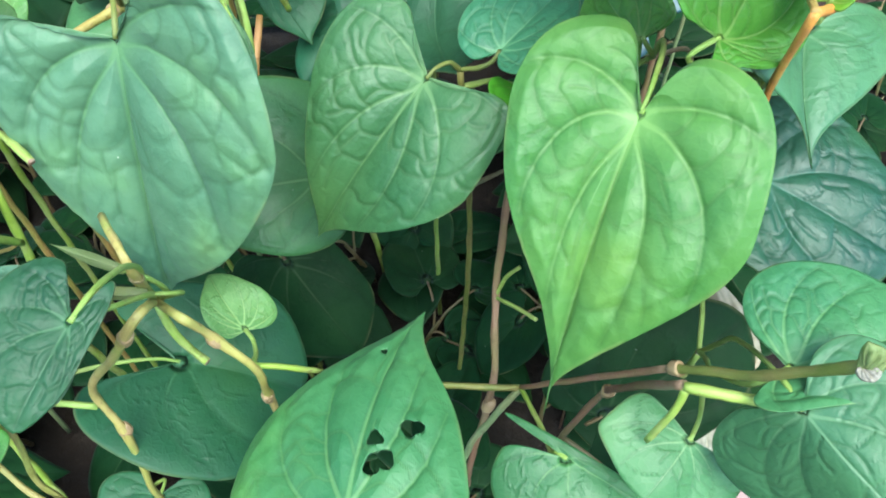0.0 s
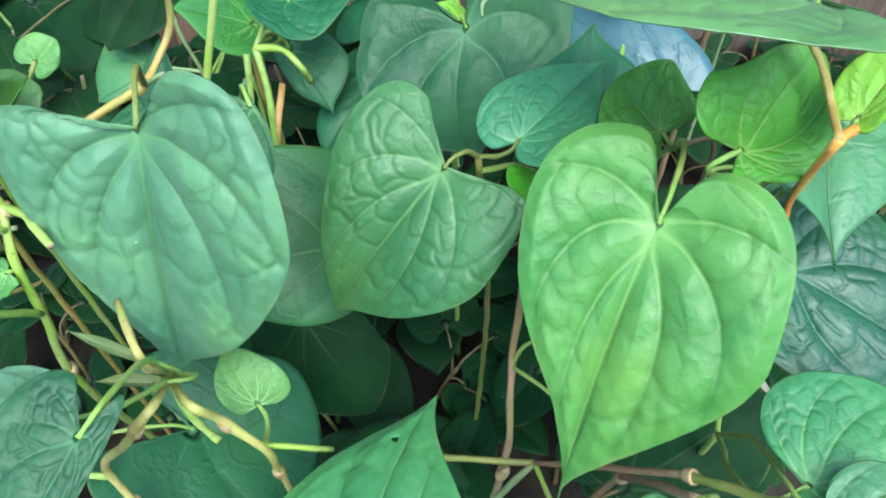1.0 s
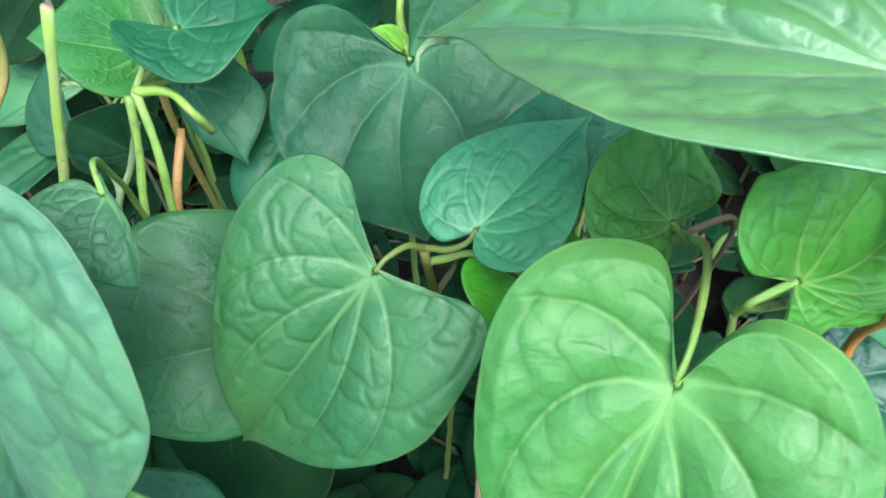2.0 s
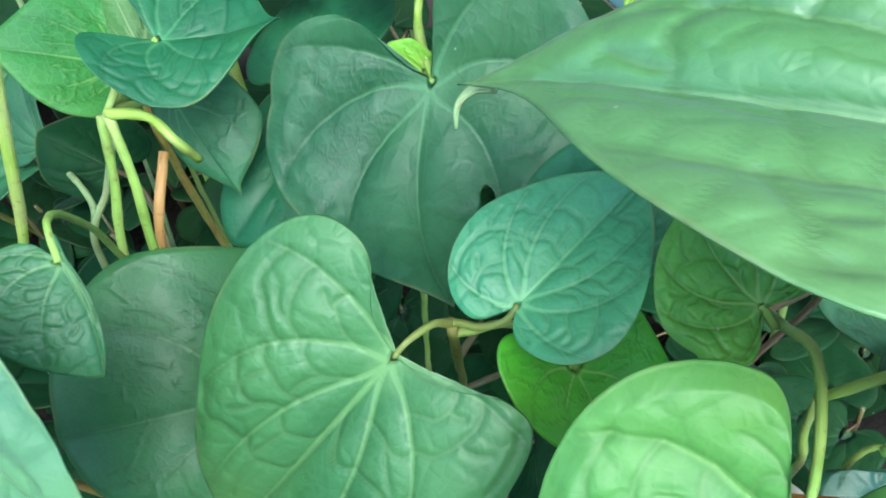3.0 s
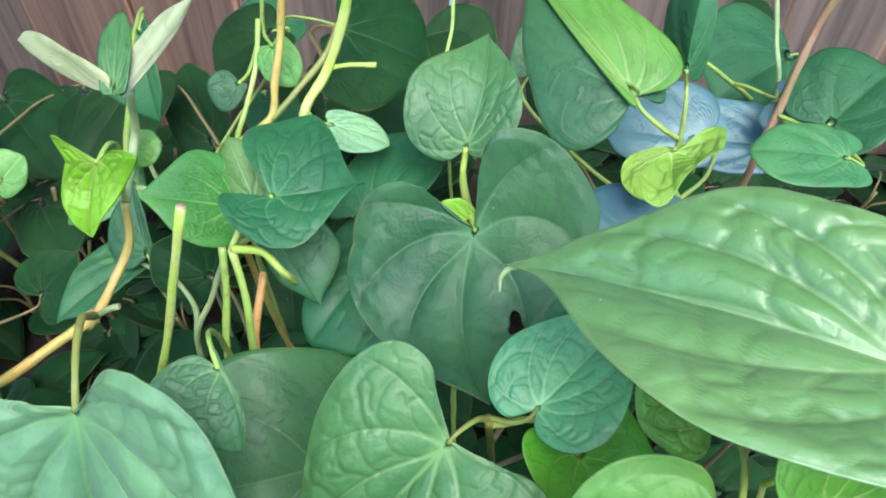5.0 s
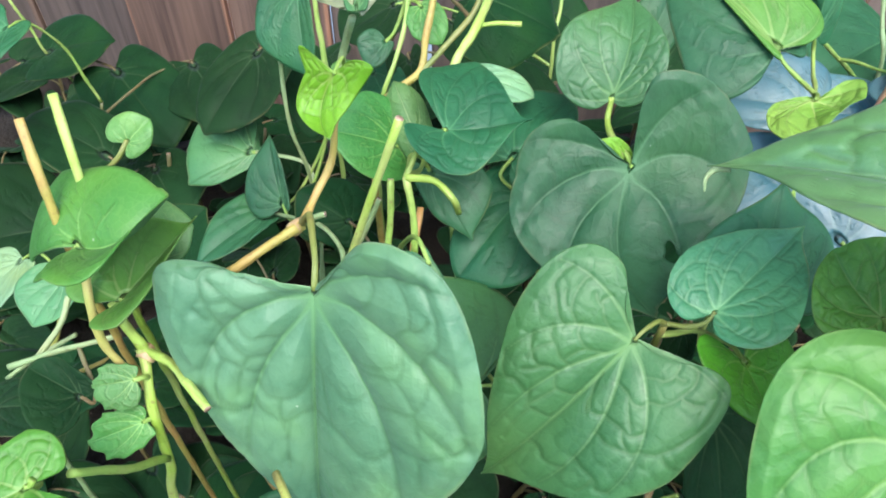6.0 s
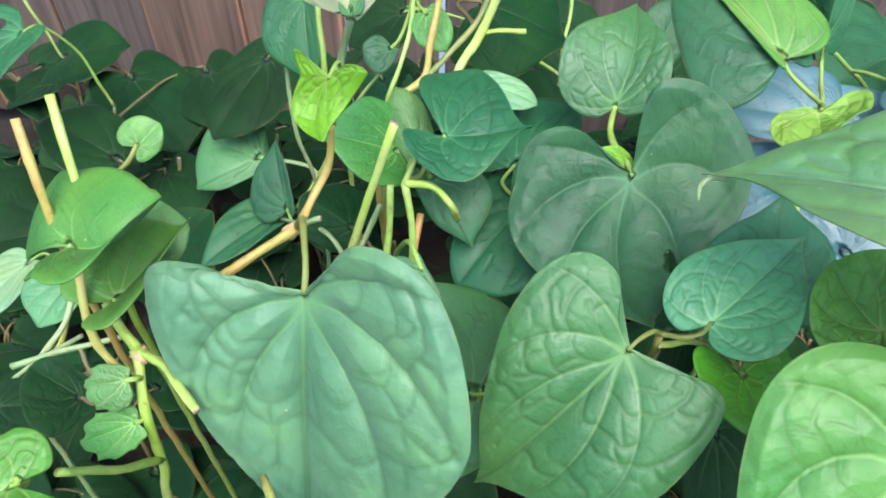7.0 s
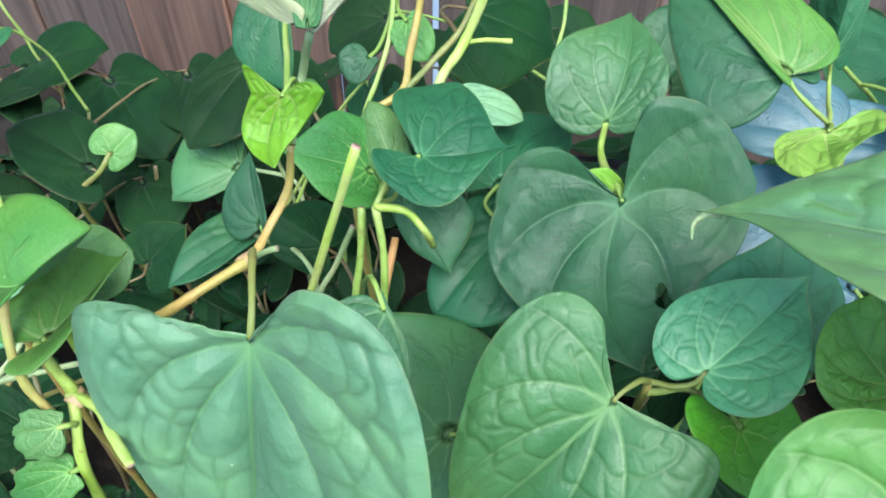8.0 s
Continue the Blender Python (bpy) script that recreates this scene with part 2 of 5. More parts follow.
def wood_material():
    k = Nodes("weathered_fence_wood")
    co, rnd = k.coords(), k.random()
    shift = k.add("ShaderNodeCombineXYZ", X=k.math("MULTIPLY", rnd, 7.0), Y=0.0, Z=k.math("MULTIPLY", rnd, 31.0))
    v = k.add("ShaderNodeVectorMath", i0=co, i1=shift.outputs[0]).outputs[0]
    long = k.add("ShaderNodeMapping", Vector=v, Scale=(60.0, 60.0, 2.2)).outputs[0]
    grain = k.noise(long, 3.0, 6.0, 0.6)
    wide = k.noise(k.add("ShaderNodeMapping", Vector=v, Scale=(16.0, 16.0, 1.4)).outputs[0], 1.5, 3.0)
    col = k.mix(k.ramp(grain, 0.3, 0.72), rgb(0.060, 0.041, 0.036), rgb(0.150, 0.108, 0.095))
    col = k.mix(k.ramp(wide, 0.45, 0.72, 0.0, 0.75), col, rgb(0.22, 0.155, 0.125))
    col = k.mix(k.ramp(k.noise(v, 9.0, 4.0), 0.55, 0.75, 0.0, 0.55), col, rgb(0.075, 0.055, 0.05))
    across = k.math("ABSOLUTE", k.add("ShaderNodeSeparateXYZ", Vector=co).outputs[0])
    worn = k.math("MULTIPLY", k.ramp(across, 0.0290, 0.0312), k.ramp(k.noise(long, 1.2, 3.0), 0.35, 0.6, 0.25, 0.9))
    col = k.mix(worn, col, rgb(0.34, 0.20, 0.14))
    tan = k.mix(1.0, col, rgb(1.5, 1.22, 1.05), "MULTIPLY")
    col = k.mix(k.ramp(k.math("FRACT", k.math("MULTIPLY", rnd, 5.1)), 0.35, 0.75), col, tan)
    hsv = k.add("ShaderNodeHueSaturation", Value=k.ramp(rnd, 0, 1, 0.62, 1.0), Color=col)
    k.put(k.bsdf.inputs["Base Color"], hsv.outputs[0])
    k.bsdf.inputs["Roughness"].default_value = 0.85
    k.put(k.bsdf.inputs["Normal"], k.bump(grain, 0.6, 0.0015))
    return k.mat


def unseen_wall_material():
    k = Nodes("unseen_wall_pale_grey")
    co = k.coords()
    long = k.add("ShaderNodeMapping", Vector=co, Scale=(30.0, 30.0, 1.2)).outputs[0]
    g = k.noise(long, 2.0, 5.0)
    k.put(k.bsdf.inputs["Base Color"], k.mix(k.ramp(g, 0.3, 0.7), rgb(0.42, 0.44, 0.46), rgb(0.52, 0.54, 0.56)))
    k.bsdf.inputs["Roughness"].default_value = 0.8
    k.put(k.bsdf.inputs["Normal"], k.bump(g, 0.5, 0.002))
    return k.mat


SOIL, PAVING, WOOD, UNSEEN_WALL = soil_material(), paving_material(), wood_material(), unseen_wall_material()

# ---- mesh helpers ----


def part(name, verts, faces, mats, parent, m=None, label="", uvs=None, face_mats=None, smooth=True):
    """One mesh object under a parent; m is its pose in the world."""
    me = bpy.data.meshes.new(name)
    me.from_pydata([tuple(v) for v in verts], [], [tuple(f) for f in faces])
    for mt in mats:
        me.materials.append(mt)
    if face_mats is not None:
        me.polygons.foreach_set("material_index", np.asarray(face_mats, dtype=np.int32))
    loops = np.zeros(len(me.loops), dtype=np.int32)
    me.loops.foreach_get("vertex_index", loops)
    for key, uv in (uvs or {}).items():
        layer = me.uv_layers.new(name=key)
        layer.data.foreach_set("uv", np.asarray(uv, dtype=np.float32)[loops].ravel())
    me.polygons.foreach_set("use_smooth", np.full(len(me.polygons), smooth))
    me.update()
    ob = new(name, me)
    m = m or Matrix.Identity(4)
    if parent is not None:
        ob.parent = parent
        pw = parent.matrix_basis
        if parent.parent is not None:
            pw = parent.parent.matrix_basis @ pw
        ob.matrix_basis = pw.inverted() @ m
    else:
        ob.matrix_basis = m
    return tagged(ob, label)


def bez(p0, p1, p2, p3, n):
    t = np.linspace(0, 1, n, endpoint=False)[:, None]
    return (1 - t) ** 3 * p0 + 3 * (1 - t) ** 2 * t * p1 + 3 * (1 - t) * t * t * p2 + t**3 * p3


def half_outline(L, w, yw, lobe, gape, tipn, dens):
    """The edge of one half of a heart-shaped leaf, from its tip round the lobe to the stalk."""
    a = np.array
    tip, wide, low, sinus = a((0.0, L)), a((w, yw * L)), a(((0.40 + 0.25 * gape) * w, -lobe * L)), a((0.0, 0.0))
    c1 = a((0.50 * w * (1 - tipn) + 0.03 * w * tipn, L * (0.98 - 0.30 * tipn * (1 - yw))))
    c2 = a((w * (1 - 0.10 * tipn), yw * L + (0.52 - 0.08 * tipn) * (1 - yw) * L))
    b1 = bez(tip, c1, c2, wide, int(26 * dens))
    b2 = bez(wide, a((w, yw * L - 0.56 * (yw + lobe) * L)), a(((0.80 + 0.10 * gape) * w, -lobe * L)), low, int(18 * dens))
    b3 = bez(low, a(((0.17 + 0.20 * gape) * w, -lobe * L)), a(((0.15 + 0.32 * gape) * w, -0.40 * lobe * L)), sinus, int(11 * dens))
    return np.concatenate([b1, b2, b3])


def near(pts, net):
    """Distance from each point to the nearest point of a net, in metres."""
    out = np.full(len(pts), 1e9)
    for k in range(0, len(net), 64):
        q = net[k : k + 64]
        d = (pts[:, None, 0] - q[None, :, 0]) ** 2 + (pts[:, None, 1] - q[None, :, 1]) ** 2
        out = np.minimum(out, d.min(1))
    return np.sqrt(out)


def vein_net(B, s, rng):
    """Main veins, which arch from the stalk towards the tip, and the side veins between them, in one half of a blade."""

    def at(sv, rv):
        return np.stack([np.interp(sv, s, B[:, 0]) * rv, np.interp(sv, s, B[:, 1]) * rv], -1)

    def arching(a, c, g):
        a, c = a * rng.uniform(0.92, 1.08), c * rng.uniform(0.85, 1.15)
        return lambda q: a * (1 - c * q * q) * (1 - np.exp(-q / g))

    r = np.linspace(0.0, 0.95, 150)
    curves = [lambda q: 0.0 * q] + [arching(a, c, g) for a, c, g in VEINS] + [lambda q: 0.0 * q + 0.985]
    main = [at(c(r), r) for c in curves[:-1]]
    net = []
    for k in range(len(curves) - 1):
        rungs = (2, 4, 3, 1)[k]
        for i in range(rungs):
            r0 = 0.24 + 0.60 * (i + rng.uniform(-0.35, 0.35)) / rungs
            r1 = min(0.97, r0 + rng.uniform(0.14, 0.30))
            t = np.linspace(0, 1, 64)
            # leaves its vein at a slant, then bends round towards the next
            q = r0 + (r1 - r0) * np.sin(t * 1.57) ** 1.3 + 0.03 * np.sin(3.1 * t) * rng.uniform(-1.0, 0.5)
            sv = curves[k](q) * (1 - t) + curves[k + 1](q) * t + 0.012 * np.sin(8 * t + rng.uniform(0, 6)) * (t * (1 - t) * 4)
            net.append(at(sv, q))
            if rng.rand() < 0.8:
                m = rng.randint(14, 46)
                u = np.linspace(0, 1, 30)
                net.append(at(sv[m] + u * u * rng.uniform(-0.07, 0.05), np.minimum(q[m] + u * rng.uniform(0.10, 0.22), 0.98)))
    return main, np.concatenate(net)


def cushions(pts, step, rng):
    """How far each point lies from the seams between small irregular cells."""
    lo, hi = pts.min(0) - step, pts.max(0) + step
    gx, gy = np.meshgrid(np.arange(lo[0], hi[0], step), np.arange(lo[1], hi[1], step * 1.15))
    seeds = np.stack([gx.ravel(), gy.ravel()], -1)
    seeds = seeds + rng.uniform(-0.42, 0.42, seeds.shape) * step
    one, two = np.full(len(pts), 1e9), np.full(len(pts), 1e9)
    for q in seeds:
        d = np.hypot(pts[:, 0] - q[0], pts[:, 1] - q[1])
        two = np.minimum(two, np.maximum(one, d))
        one = np.minimum(one, d)
    return two - one


def leaf_mesh(L, left, right, tipn, arch, bulge, relief, dens, seed, holes, sway=0.0, rag=0.0):
    """Vertices, faces, UVs and face materials of one blade: tip along +y, upper face +z."""
    rng = np.random.RandomState(seed)
    nr = max(5, int(20 * dens))
    rad = np.linspace(0, 1, nr + 1)[1:] ** 0.9
    sides = []
    for sign, (w, yw, fold, lobe, gape) in ((-1, left), (1, right)):
        B = half_outline(L, w, yw, lobe, gape, tipn, dens)
        seg = np.r_[0, np.cumsum(np.linalg.norm(np.diff(B, axis=0), axis=1))]
        s = seg / seg[-1]
        # a slightly uneven edge
        ph = rng.rand(3) * 6.3
        wave = 1 + 0.012 * np.sin(9 * s + ph[0]) + 0.008 * np.sin(21 * s + ph[1]) * (s > 0.02) - rag * np.abs(np.sin(7 * s + ph[2]) * np.sin(16 * s + ph[0]))
        B = B * np.where(s[:, None] < 0.03, 1.0, wave[:, None])
        x = np.outer(rad, B[:, 0])
        y = np.outer(rad, B[:, 1])
        ss = np.broadcast_to(s, x.shape)
        rr = np.broadcast_to(rad[:, None], x.shape)
        u = x / w
        t = y / L
        z = x * math.tan(radians(fold)) * (1 - np.exp(-u * 6) * 0.3) + bulge * w * (u - u * u)
        z = z + arch * L * 4 * t * (1 - t)
        # gentle large waves
        z = z + 0.016 * w * np.sin(3.1 * u * 2 + ph[2]) * rr + 0.008 * w * np.sin(7 * t + ph[0]) * u
        # broad cushions between sunken veins, small ones towards the rim
        main, side_net = vein_net(B, s, rng)
        pts = np.stack([x, y], -1).reshape(-1, 2)
        size = (L / 0.05) ** 0.6
        each = [near(pts, v).reshape(x.shape) for v in main]
        d1 = np.minimum.reduce(each)
        shallow = 0.0011 * size * np.clip((rr - 0.5) / 0.5, 0, 1) ** 1.4
        dv = np.minimum.reduce([d + 0.0014 * size * w0 + shallow for d, w0 in zip(each, (0.0, 0.0, 0.1, 0.4))])
        d2 = near(pts, side_net).reshape(x.shape)
        fade = np.clip(rr / 0.34, 0, 1) ** 1.4 * np.clip((1.10 - rr) / 0.22, 0.5, 1)
        outer = np.clip(rr * 2.2 - 0.8, 0, 1)
        puff = 0.00130 * (1 - np.exp(-dv / (0.0023 * size))) + (0.00028 + 0.00016 * outer) * (1 - np.exp(-d2 / (0.0008 * size)))
        if dens > 1.4:
            seam = cushions(pts, 0.0050 * size, rng).reshape(x.shape)
            puff = puff + 0.00022 * outer ** 2 * (1 - np.exp(-((seam / (0.0014 * size)) ** 1.1)))
        else:
            seam = d2 + 0.0004
        wav = np.sin(x * 1500 + ph[0]) * np.sin(y * 1350 + ph[1]) * 0.00005 * outer
        z = z + relief * size * (puff * fade + wav)
        ce = np.minimum(np.minimum(d1, d2), seam * 0.8 + 0.0002 * (1 - outer)) * 1000 / size
        vd = np.stack([d1 * 1000 / size, d2 * 1000 / size + 0.6 * np.clip(0.18 - rr, 0, 1), ce], -1)
        # the midrib may bend sideways
        bend = sway * L * 4 * t * (1 - t) * (t > 0)
        sides.append((sign * x + bend, y, z, sign * ss, rr, vd))
    nb = sides[0][0].shape[1]
    P, UVp, CE, idx = [(0.0, 0.0, 0.0)], [(0.0, 0.0)], [(0.0, 1.0, 0.0)], []
    for x, y, z, s, r, ce in sides:
        grid = np.full(x.shape, -1)
        for i in range(nr):
            for j in range(nb):
                if j == 0 and idx:
                    grid[i, j] = idx[0][i, 0]
                    continue
                grid[i, j] = len(P)
                P.append((x[i, j], y[i, j], z[i, j])), UVp.append((s[i, j], r[i, j])), CE.append(ce[i, j])
        idx.append(grid)
    # the middle ridge is shared: take the mean height of both halves
    for i in range(nr):
        k = idx[0][i, 0]
        p = P[k]
        P[k] = (p[0], p[1], 0.5 * (sides[0][2][i, 0] + sides[1][2][i, 0]))
    P, UVp = np.array(P), np.array(UVp)
    F = []
    for sign, g in zip((-1, 1), idx):
        for j in range(nb - 1):
            f = (0, g[0, j + 1], g[0, j])
            F.append(f if sign > 0 else f[::-1])
            for i in range(nr - 1):
                f = (g[i, j], g[i, j + 1], g[i + 1, j + 1], g[i + 1, j])
                F.append(f[::-1] if sign > 0 else f)
    F = [tuple(int(v) for v in f) for f in F]
    # make the upper face look along +z
    p = [P[v] for v in F[len(F) // 3][:3]]
    if np.cross(p[1] - p[0], p[2] - p[0])[2] < 0:
        F = [f[::-1] for f in F]
    if holes:
        keep = []
        for f in F:
            c = P[list(f)].mean(0)
            cut = False
            for hx, hy, hr, hs in holes:
                d = np.hypot(c[0] - hx * L, (c[1] - hy * L) * hs)
                cut |= d < hr * L * (1 + 0.16 * math.sin(3 * math.atan2(c[1] - hy * L, c[0] - hx * L) + hx * 40))
            if not cut:
                keep.append(f)
        gone = {v for f in set(F) - set(keep) for v in f}
        for v in gone & {v for f in keep for v in f}:
            # draw the cut edge onto the hole's outline
            best = None
            for hx, hy, hr, hs in holes:
                dx, dy = P[v][0] - hx * L, P[v][1] - hy * L
                want = hr * L * (1 + 0.16 * math.sin(3 * math.atan2(dy, dx) + hx * 40))
                k = want / max(np.hypot(dx, dy * hs), 1e-6)
                if best is None or abs(k - 1) < abs(best[0] - 1):
                    best = (k, hx * L, hy * L, dx, dy)
            k, cx, cy, dx, dy = best
            if 0.6 < k < 1.7:
                P[v][0], P[v][1] = cx + k * dx, cy + k * dy
        F = keep
    # second skin below, and the rim between
    n = len(P)
    low = P - (0, 0, 0.00032)
    under = [tuple(v + n for v in f[::-1]) for f in F]
    edge = {}
    for f in F:
        for a, b in zip(f, f[1:] + f[:1]):
            edge[(a, b)] = edge.get((a, b), 0) + 1
    rim = [(b, a, a + n, b + n) for a, b in edge if (b, a) not in edge]
    flat = np.c_[P[:, 0] / 0.05 + seed * 0.37 % 5, P[:, 1] / 0.05 + seed * 0.73 % 7]
    uvs = {"polar": np.r_[UVp, UVp], "flat": np.r_[flat, flat]}
    return np.r_[P, low], F + under + rim, uvs, CE + CE, [0] * len(F) + [1] * len(under) + [0] * len(rim)


def spline(pts, n):
    """A smooth line through points, even where their spacing is not."""
    p = np.array(pts, float)
    if len(p) == 2:
        return p[0] + np.linspace(0, 1, n)[:, None] * (p[1] - p[0])
    q = np.r_[[2 * p[0] - p[1]], p, [2 * p[-1] - p[-2]]]
    k = np.r_[0, np.cumsum(np.sqrt(np.linalg.norm(np.diff(q, axis=0), axis=1)) + 1e-6)]
    out = []
    for i in range(len(p) - 1):
        a, b, c, d = q[i : i + 4]
        t0, t1, t2, t3 = k[i : i + 4]
        m = max(n, int(np.linalg.norm(c - b) / 0.006))
        t = t1 + (t2 - t1) * np.linspace(0, 1, m, endpoint=i == len(p) - 2)[:, None]
        a1 = a + (b - a) * (t - t0) / (t1 - t0)
        a2 = b + (c - b) * (t - t1) / (t2 - t1)
        a3 = c + (d - c) * (t - t2) / (t3 - t2)
        b1 = a1 + (a2 - a1) * (t - t0) / (t2 - t0)
        b2 = a2 + (a3 - a2) * (t - t1) / (t3 - t1)
        out.append(b1 + (b2 - b1) * (t - t1) / (t2 - t1))
    return np.concatenate(out)


def tube(pts, r0, r1, n=7, sides=9, bulges=(), seed=0):
    """A stalk swept along a line, with round ends; bulges are (place along it, gain)."""
    line = spline(pts, n)
    length = np.r_[0, np.cumsum(np.linalg.norm(np.diff(line, axis=0), axis=1))]
    t = length / length[-1]
    rad = r0 + (r1 - r0) * t
    for at, gain in bulges:
        rad = rad * (1 + gain * np.exp(-(((length - at * length[-1]) / 0.0022) ** 2)))
    rad = rad * (1 + 0.06 * np.sin(length * 420 + seed) + 0.05 * np.sin(length * 1130 + 2.1 * seed))
    sway = np.stack([np.sin(length * 310 + seed), np.sin(length * 270 + 1.7 * seed), np.sin(length * 350 + 2.9 * seed)], -1)
    line = line + 0.16 * rad[:, None] * sway * np.clip(np.minimum(t, 1 - t) * 6, 0, 1)[:, None]
    tang = np.gradient(line, axis=0)
    tang /= np.linalg.norm(tang, axis=1)[:, None]
    ref = np.array((1.0, 0.2, 0.1)) if abs(tang[0][0]) < 0.8 else np.array((0.1, 1.0, 0.2))
    V, U = [], []
    a = np.cross(tang[0], ref)
    for i, (c, d) in enumerate(zip(line, tang)):
        a = a - d * (a @ d)
        a = a / np.linalg.norm(a)
        b = np.cross(d, a)
        for k in range(sides):
            th = 2 * math.pi * k / sides
            ridge = 1 + 0.07 * math.cos(3 * th)
            V.append(c + rad[i] * ridge * (math.cos(th) * a + math.sin(th) * b))
            U.append((k / sides, length[i] * 100))
    F, M = [], []
    m = len(line)
    for i in range(m - 1):
        for k in range(sides):
            k2 = (k + 1) % sides
            F.append((i * sides + k, i * sides + k2, (i + 1) * sides + k2, (i + 1) * sides + k)), M.append(0)
    F.append(tuple(range(sides - 1, -1, -1))), M.append(0)
    F.append(tuple((m - 1) * sides + k for k in range(sides))), M.append(1)
    return V, F, U, M


def fields(ob, rows):
    """How far each point of a blade lies from its veins, for the material."""
    for key, row in zip(("rib", "branch", "cell"), np.asarray(rows, dtype=np.float32).T):
        ob.data.attributes.new(key, "FLOAT", "POINT").data.foreach_set("value", np.ascontiguousarray(row))


# ---- the plants ----
STEMS = {}
COUNT = [0]


def plant(x, y, label="green heart-leaved herb with tan stems growing in dark soil"):
    ob = new("heart_leaf_plant")
    ob.matrix_basis = pose(x, y, 0.0)
    ob.empty_display_size = 0.02
    tagged(ob, label, "plant", "herb plants in the bed")
    STEMS[ob.name] = []
    return ob


def stem(owner, pts, r0=0.0011, r1=None, col="green", bulges=(), name="stem", cut=True, label=""):
    COUNT[0] += 1
    V, F, U, M = tube(pts, r0, r1 or r0, 7, 10, bulges, COUNT[0])
    STEMS[owner.name] += [np.array(p) for p in spline(pts, 5)]
    ob = part(name, V, F, [STEM[col], CUT if cut else STEM[col]], owner, None, label, {"flat": U}, M)
    line = spline(pts, 7)
    run = np.r_[0, np.cumsum(np.linalg.norm(np.diff(line, axis=0), axis=1))]
    for where, gain in bulges:
        if gain >= 0.3:
            # a swollen joint with a pinkish ring
            mid = min(max(where * run[-1], 0.0011), run[-1] - 0.0011)
            ring = [tuple(np.interp(mid + d, run, line[:, a]) for a in range(3)) for d in (-0.0011, -0.0004, 0.0004, 0.0011)]
            rad = (r0 + ((r1 or r0) - r0) * where) * (1.0 + gain)
            V, F, U, M = tube(ring, rad * 1.04, rad * 1.02, 4, 12, ((0.5, 0.16),), COUNT[0] + 3)
            part("node", V, F, [NODE, NODE], ob, None, "pinkish swollen joint", {"flat": U}, M)
    return ob


def leaf(owner, m, L, left, right, tipn=0.4, arch=0.05, mat="big", bulge=0.10, relief=0.6, dens=1.0, holes=(), to=None, r=0.0007, stalk="green", label="", bare=False, sway=0.0, rag=0.0):
    COUNT[0] += 1
    V, F, uvs, CE, M = leaf_mesh(L, left, right, tipn, arch, bulge, relief, dens, COUNT[0], holes, sway, rag)
    ob = part("leaf", V, F, [LEAF[mat], LEAF[mat] if mat in ("lime", "pale", "dry", "dark", "cream") else UNDER], owner, m, label, uvs, M)
    fields(ob, CE)
    base = np.array(m.translation)
    if bare:
        return ob
    # its stalk runs back from the notch and down to the nearest stem
    back = np.array(m.to_3x3() @ Vector((0, -1, -0.55)))
    if to is None:
        near = [p for p in STEMS[owner.name] if p[2] < base[2] + 0.006]
        to = min(near, key=lambda p: np.linalg.norm(p - base)) if near else base + (0.004, 0.012, -0.05)
    to = np.array(to)
    d = np.linalg.norm(to - base)
    mid = base + back * min(0.012, 0.4 * d)
    V, F, U, M = tube([base + back * -0.0004, base + back * min(0.005, 0.2 * d), 0.62 * mid + 0.38 * to + (0, 0, 0.05 * d), 0.25 * mid + 0.75 * to + (0, 0, 0.03 * d), to], r * 0.72, r * 1.05, 6, 8, (), COUNT[0])
    part("petiole", V, F, [STEM[stalk], STEM[stalk]], ob, None, "", {"flat": U}, M)
    return ob


p1 = plant(-0.073, 0.180, "tall herb with a honey-coloured stem and lime young leaves")
p12 = plant(-0.057, 0.197, "pruned herb with green stubs and a curved heart-shaped leaf")
p16 = plant(-0.046, 0.285, "herb with honey and lime stems in front of the fence")
p3 = plant(0.013, 0.154, "herb with broad green leaves on straw-coloured stalks")
p4 = plant(-0.010, 0.210, "herb with a torn dull green heart-shaped leaf")
p13 = plant(0.042, 0.230, "herb with a rolled lime leaf and glossy leaves painted with sky tint")
p5 = plant(0.054, 0.131, "herb with a bright orange stem and long pointed leaves")
p10 = plant(-0.108, 0.138, "pruned herb with cut lime-green stubs and pale leaves")
p11 = plant(-0.133, 0.123)
p8 = plant(-0.062, 0.101, "pruned herb with cut yellow-green stems and small leaves")
p9 = plant(-0.105, 0.090, "herb with tangled tan stems over dark soil")
p17 = plant(0.013, 0.137, "herb with one pinkish-brown upright stem")
p15 = plant(0.039, 0.087, "pruned herb with reddish stems and pale cut ends")
p2 = plant(0.054, 0.146, "bright green heart-leaved herb with one broad quilted leaf")
p18 = plant(0.099, 0.276, "herb with glossy leaves painted with sky tint near the fence")
p20 = plant(-0.190, 0.289, "shaded herb with dark leaves near the fence")
p6 = plant(0.071, 0.113, "herb with dark quilted leaves and one dry crumpled leaf")
p7 = plant(-0.007, 0.058, "herb with an insect-eaten green heart-shaped leaf")
p14 = plant(-0.061, 0.176)
p21 = plant(-0.103, 0.287)
stem(p1, [(-0.0980, 0.1650, 0.0000), (-0.1040, 0.1500, 0.1000), (-0.0956, 0.1346, 0.2239), (-0.0854, 0.1377, 0.2326), (-0.0740, 0.1489, 0.2347)], 0.00114, 0.00101, col="honey", bulges=((1.0,.4),))
stem(p1, [(-0.0740, 0.1489, 0.2347), (-0.0723, 0.1553, 0.2362), (-0.0693, 0.1610, 0.2417), (-0.0680, 0.1644, 0.2509)], 0.00097, 0.00079, col="honey", cut=False)
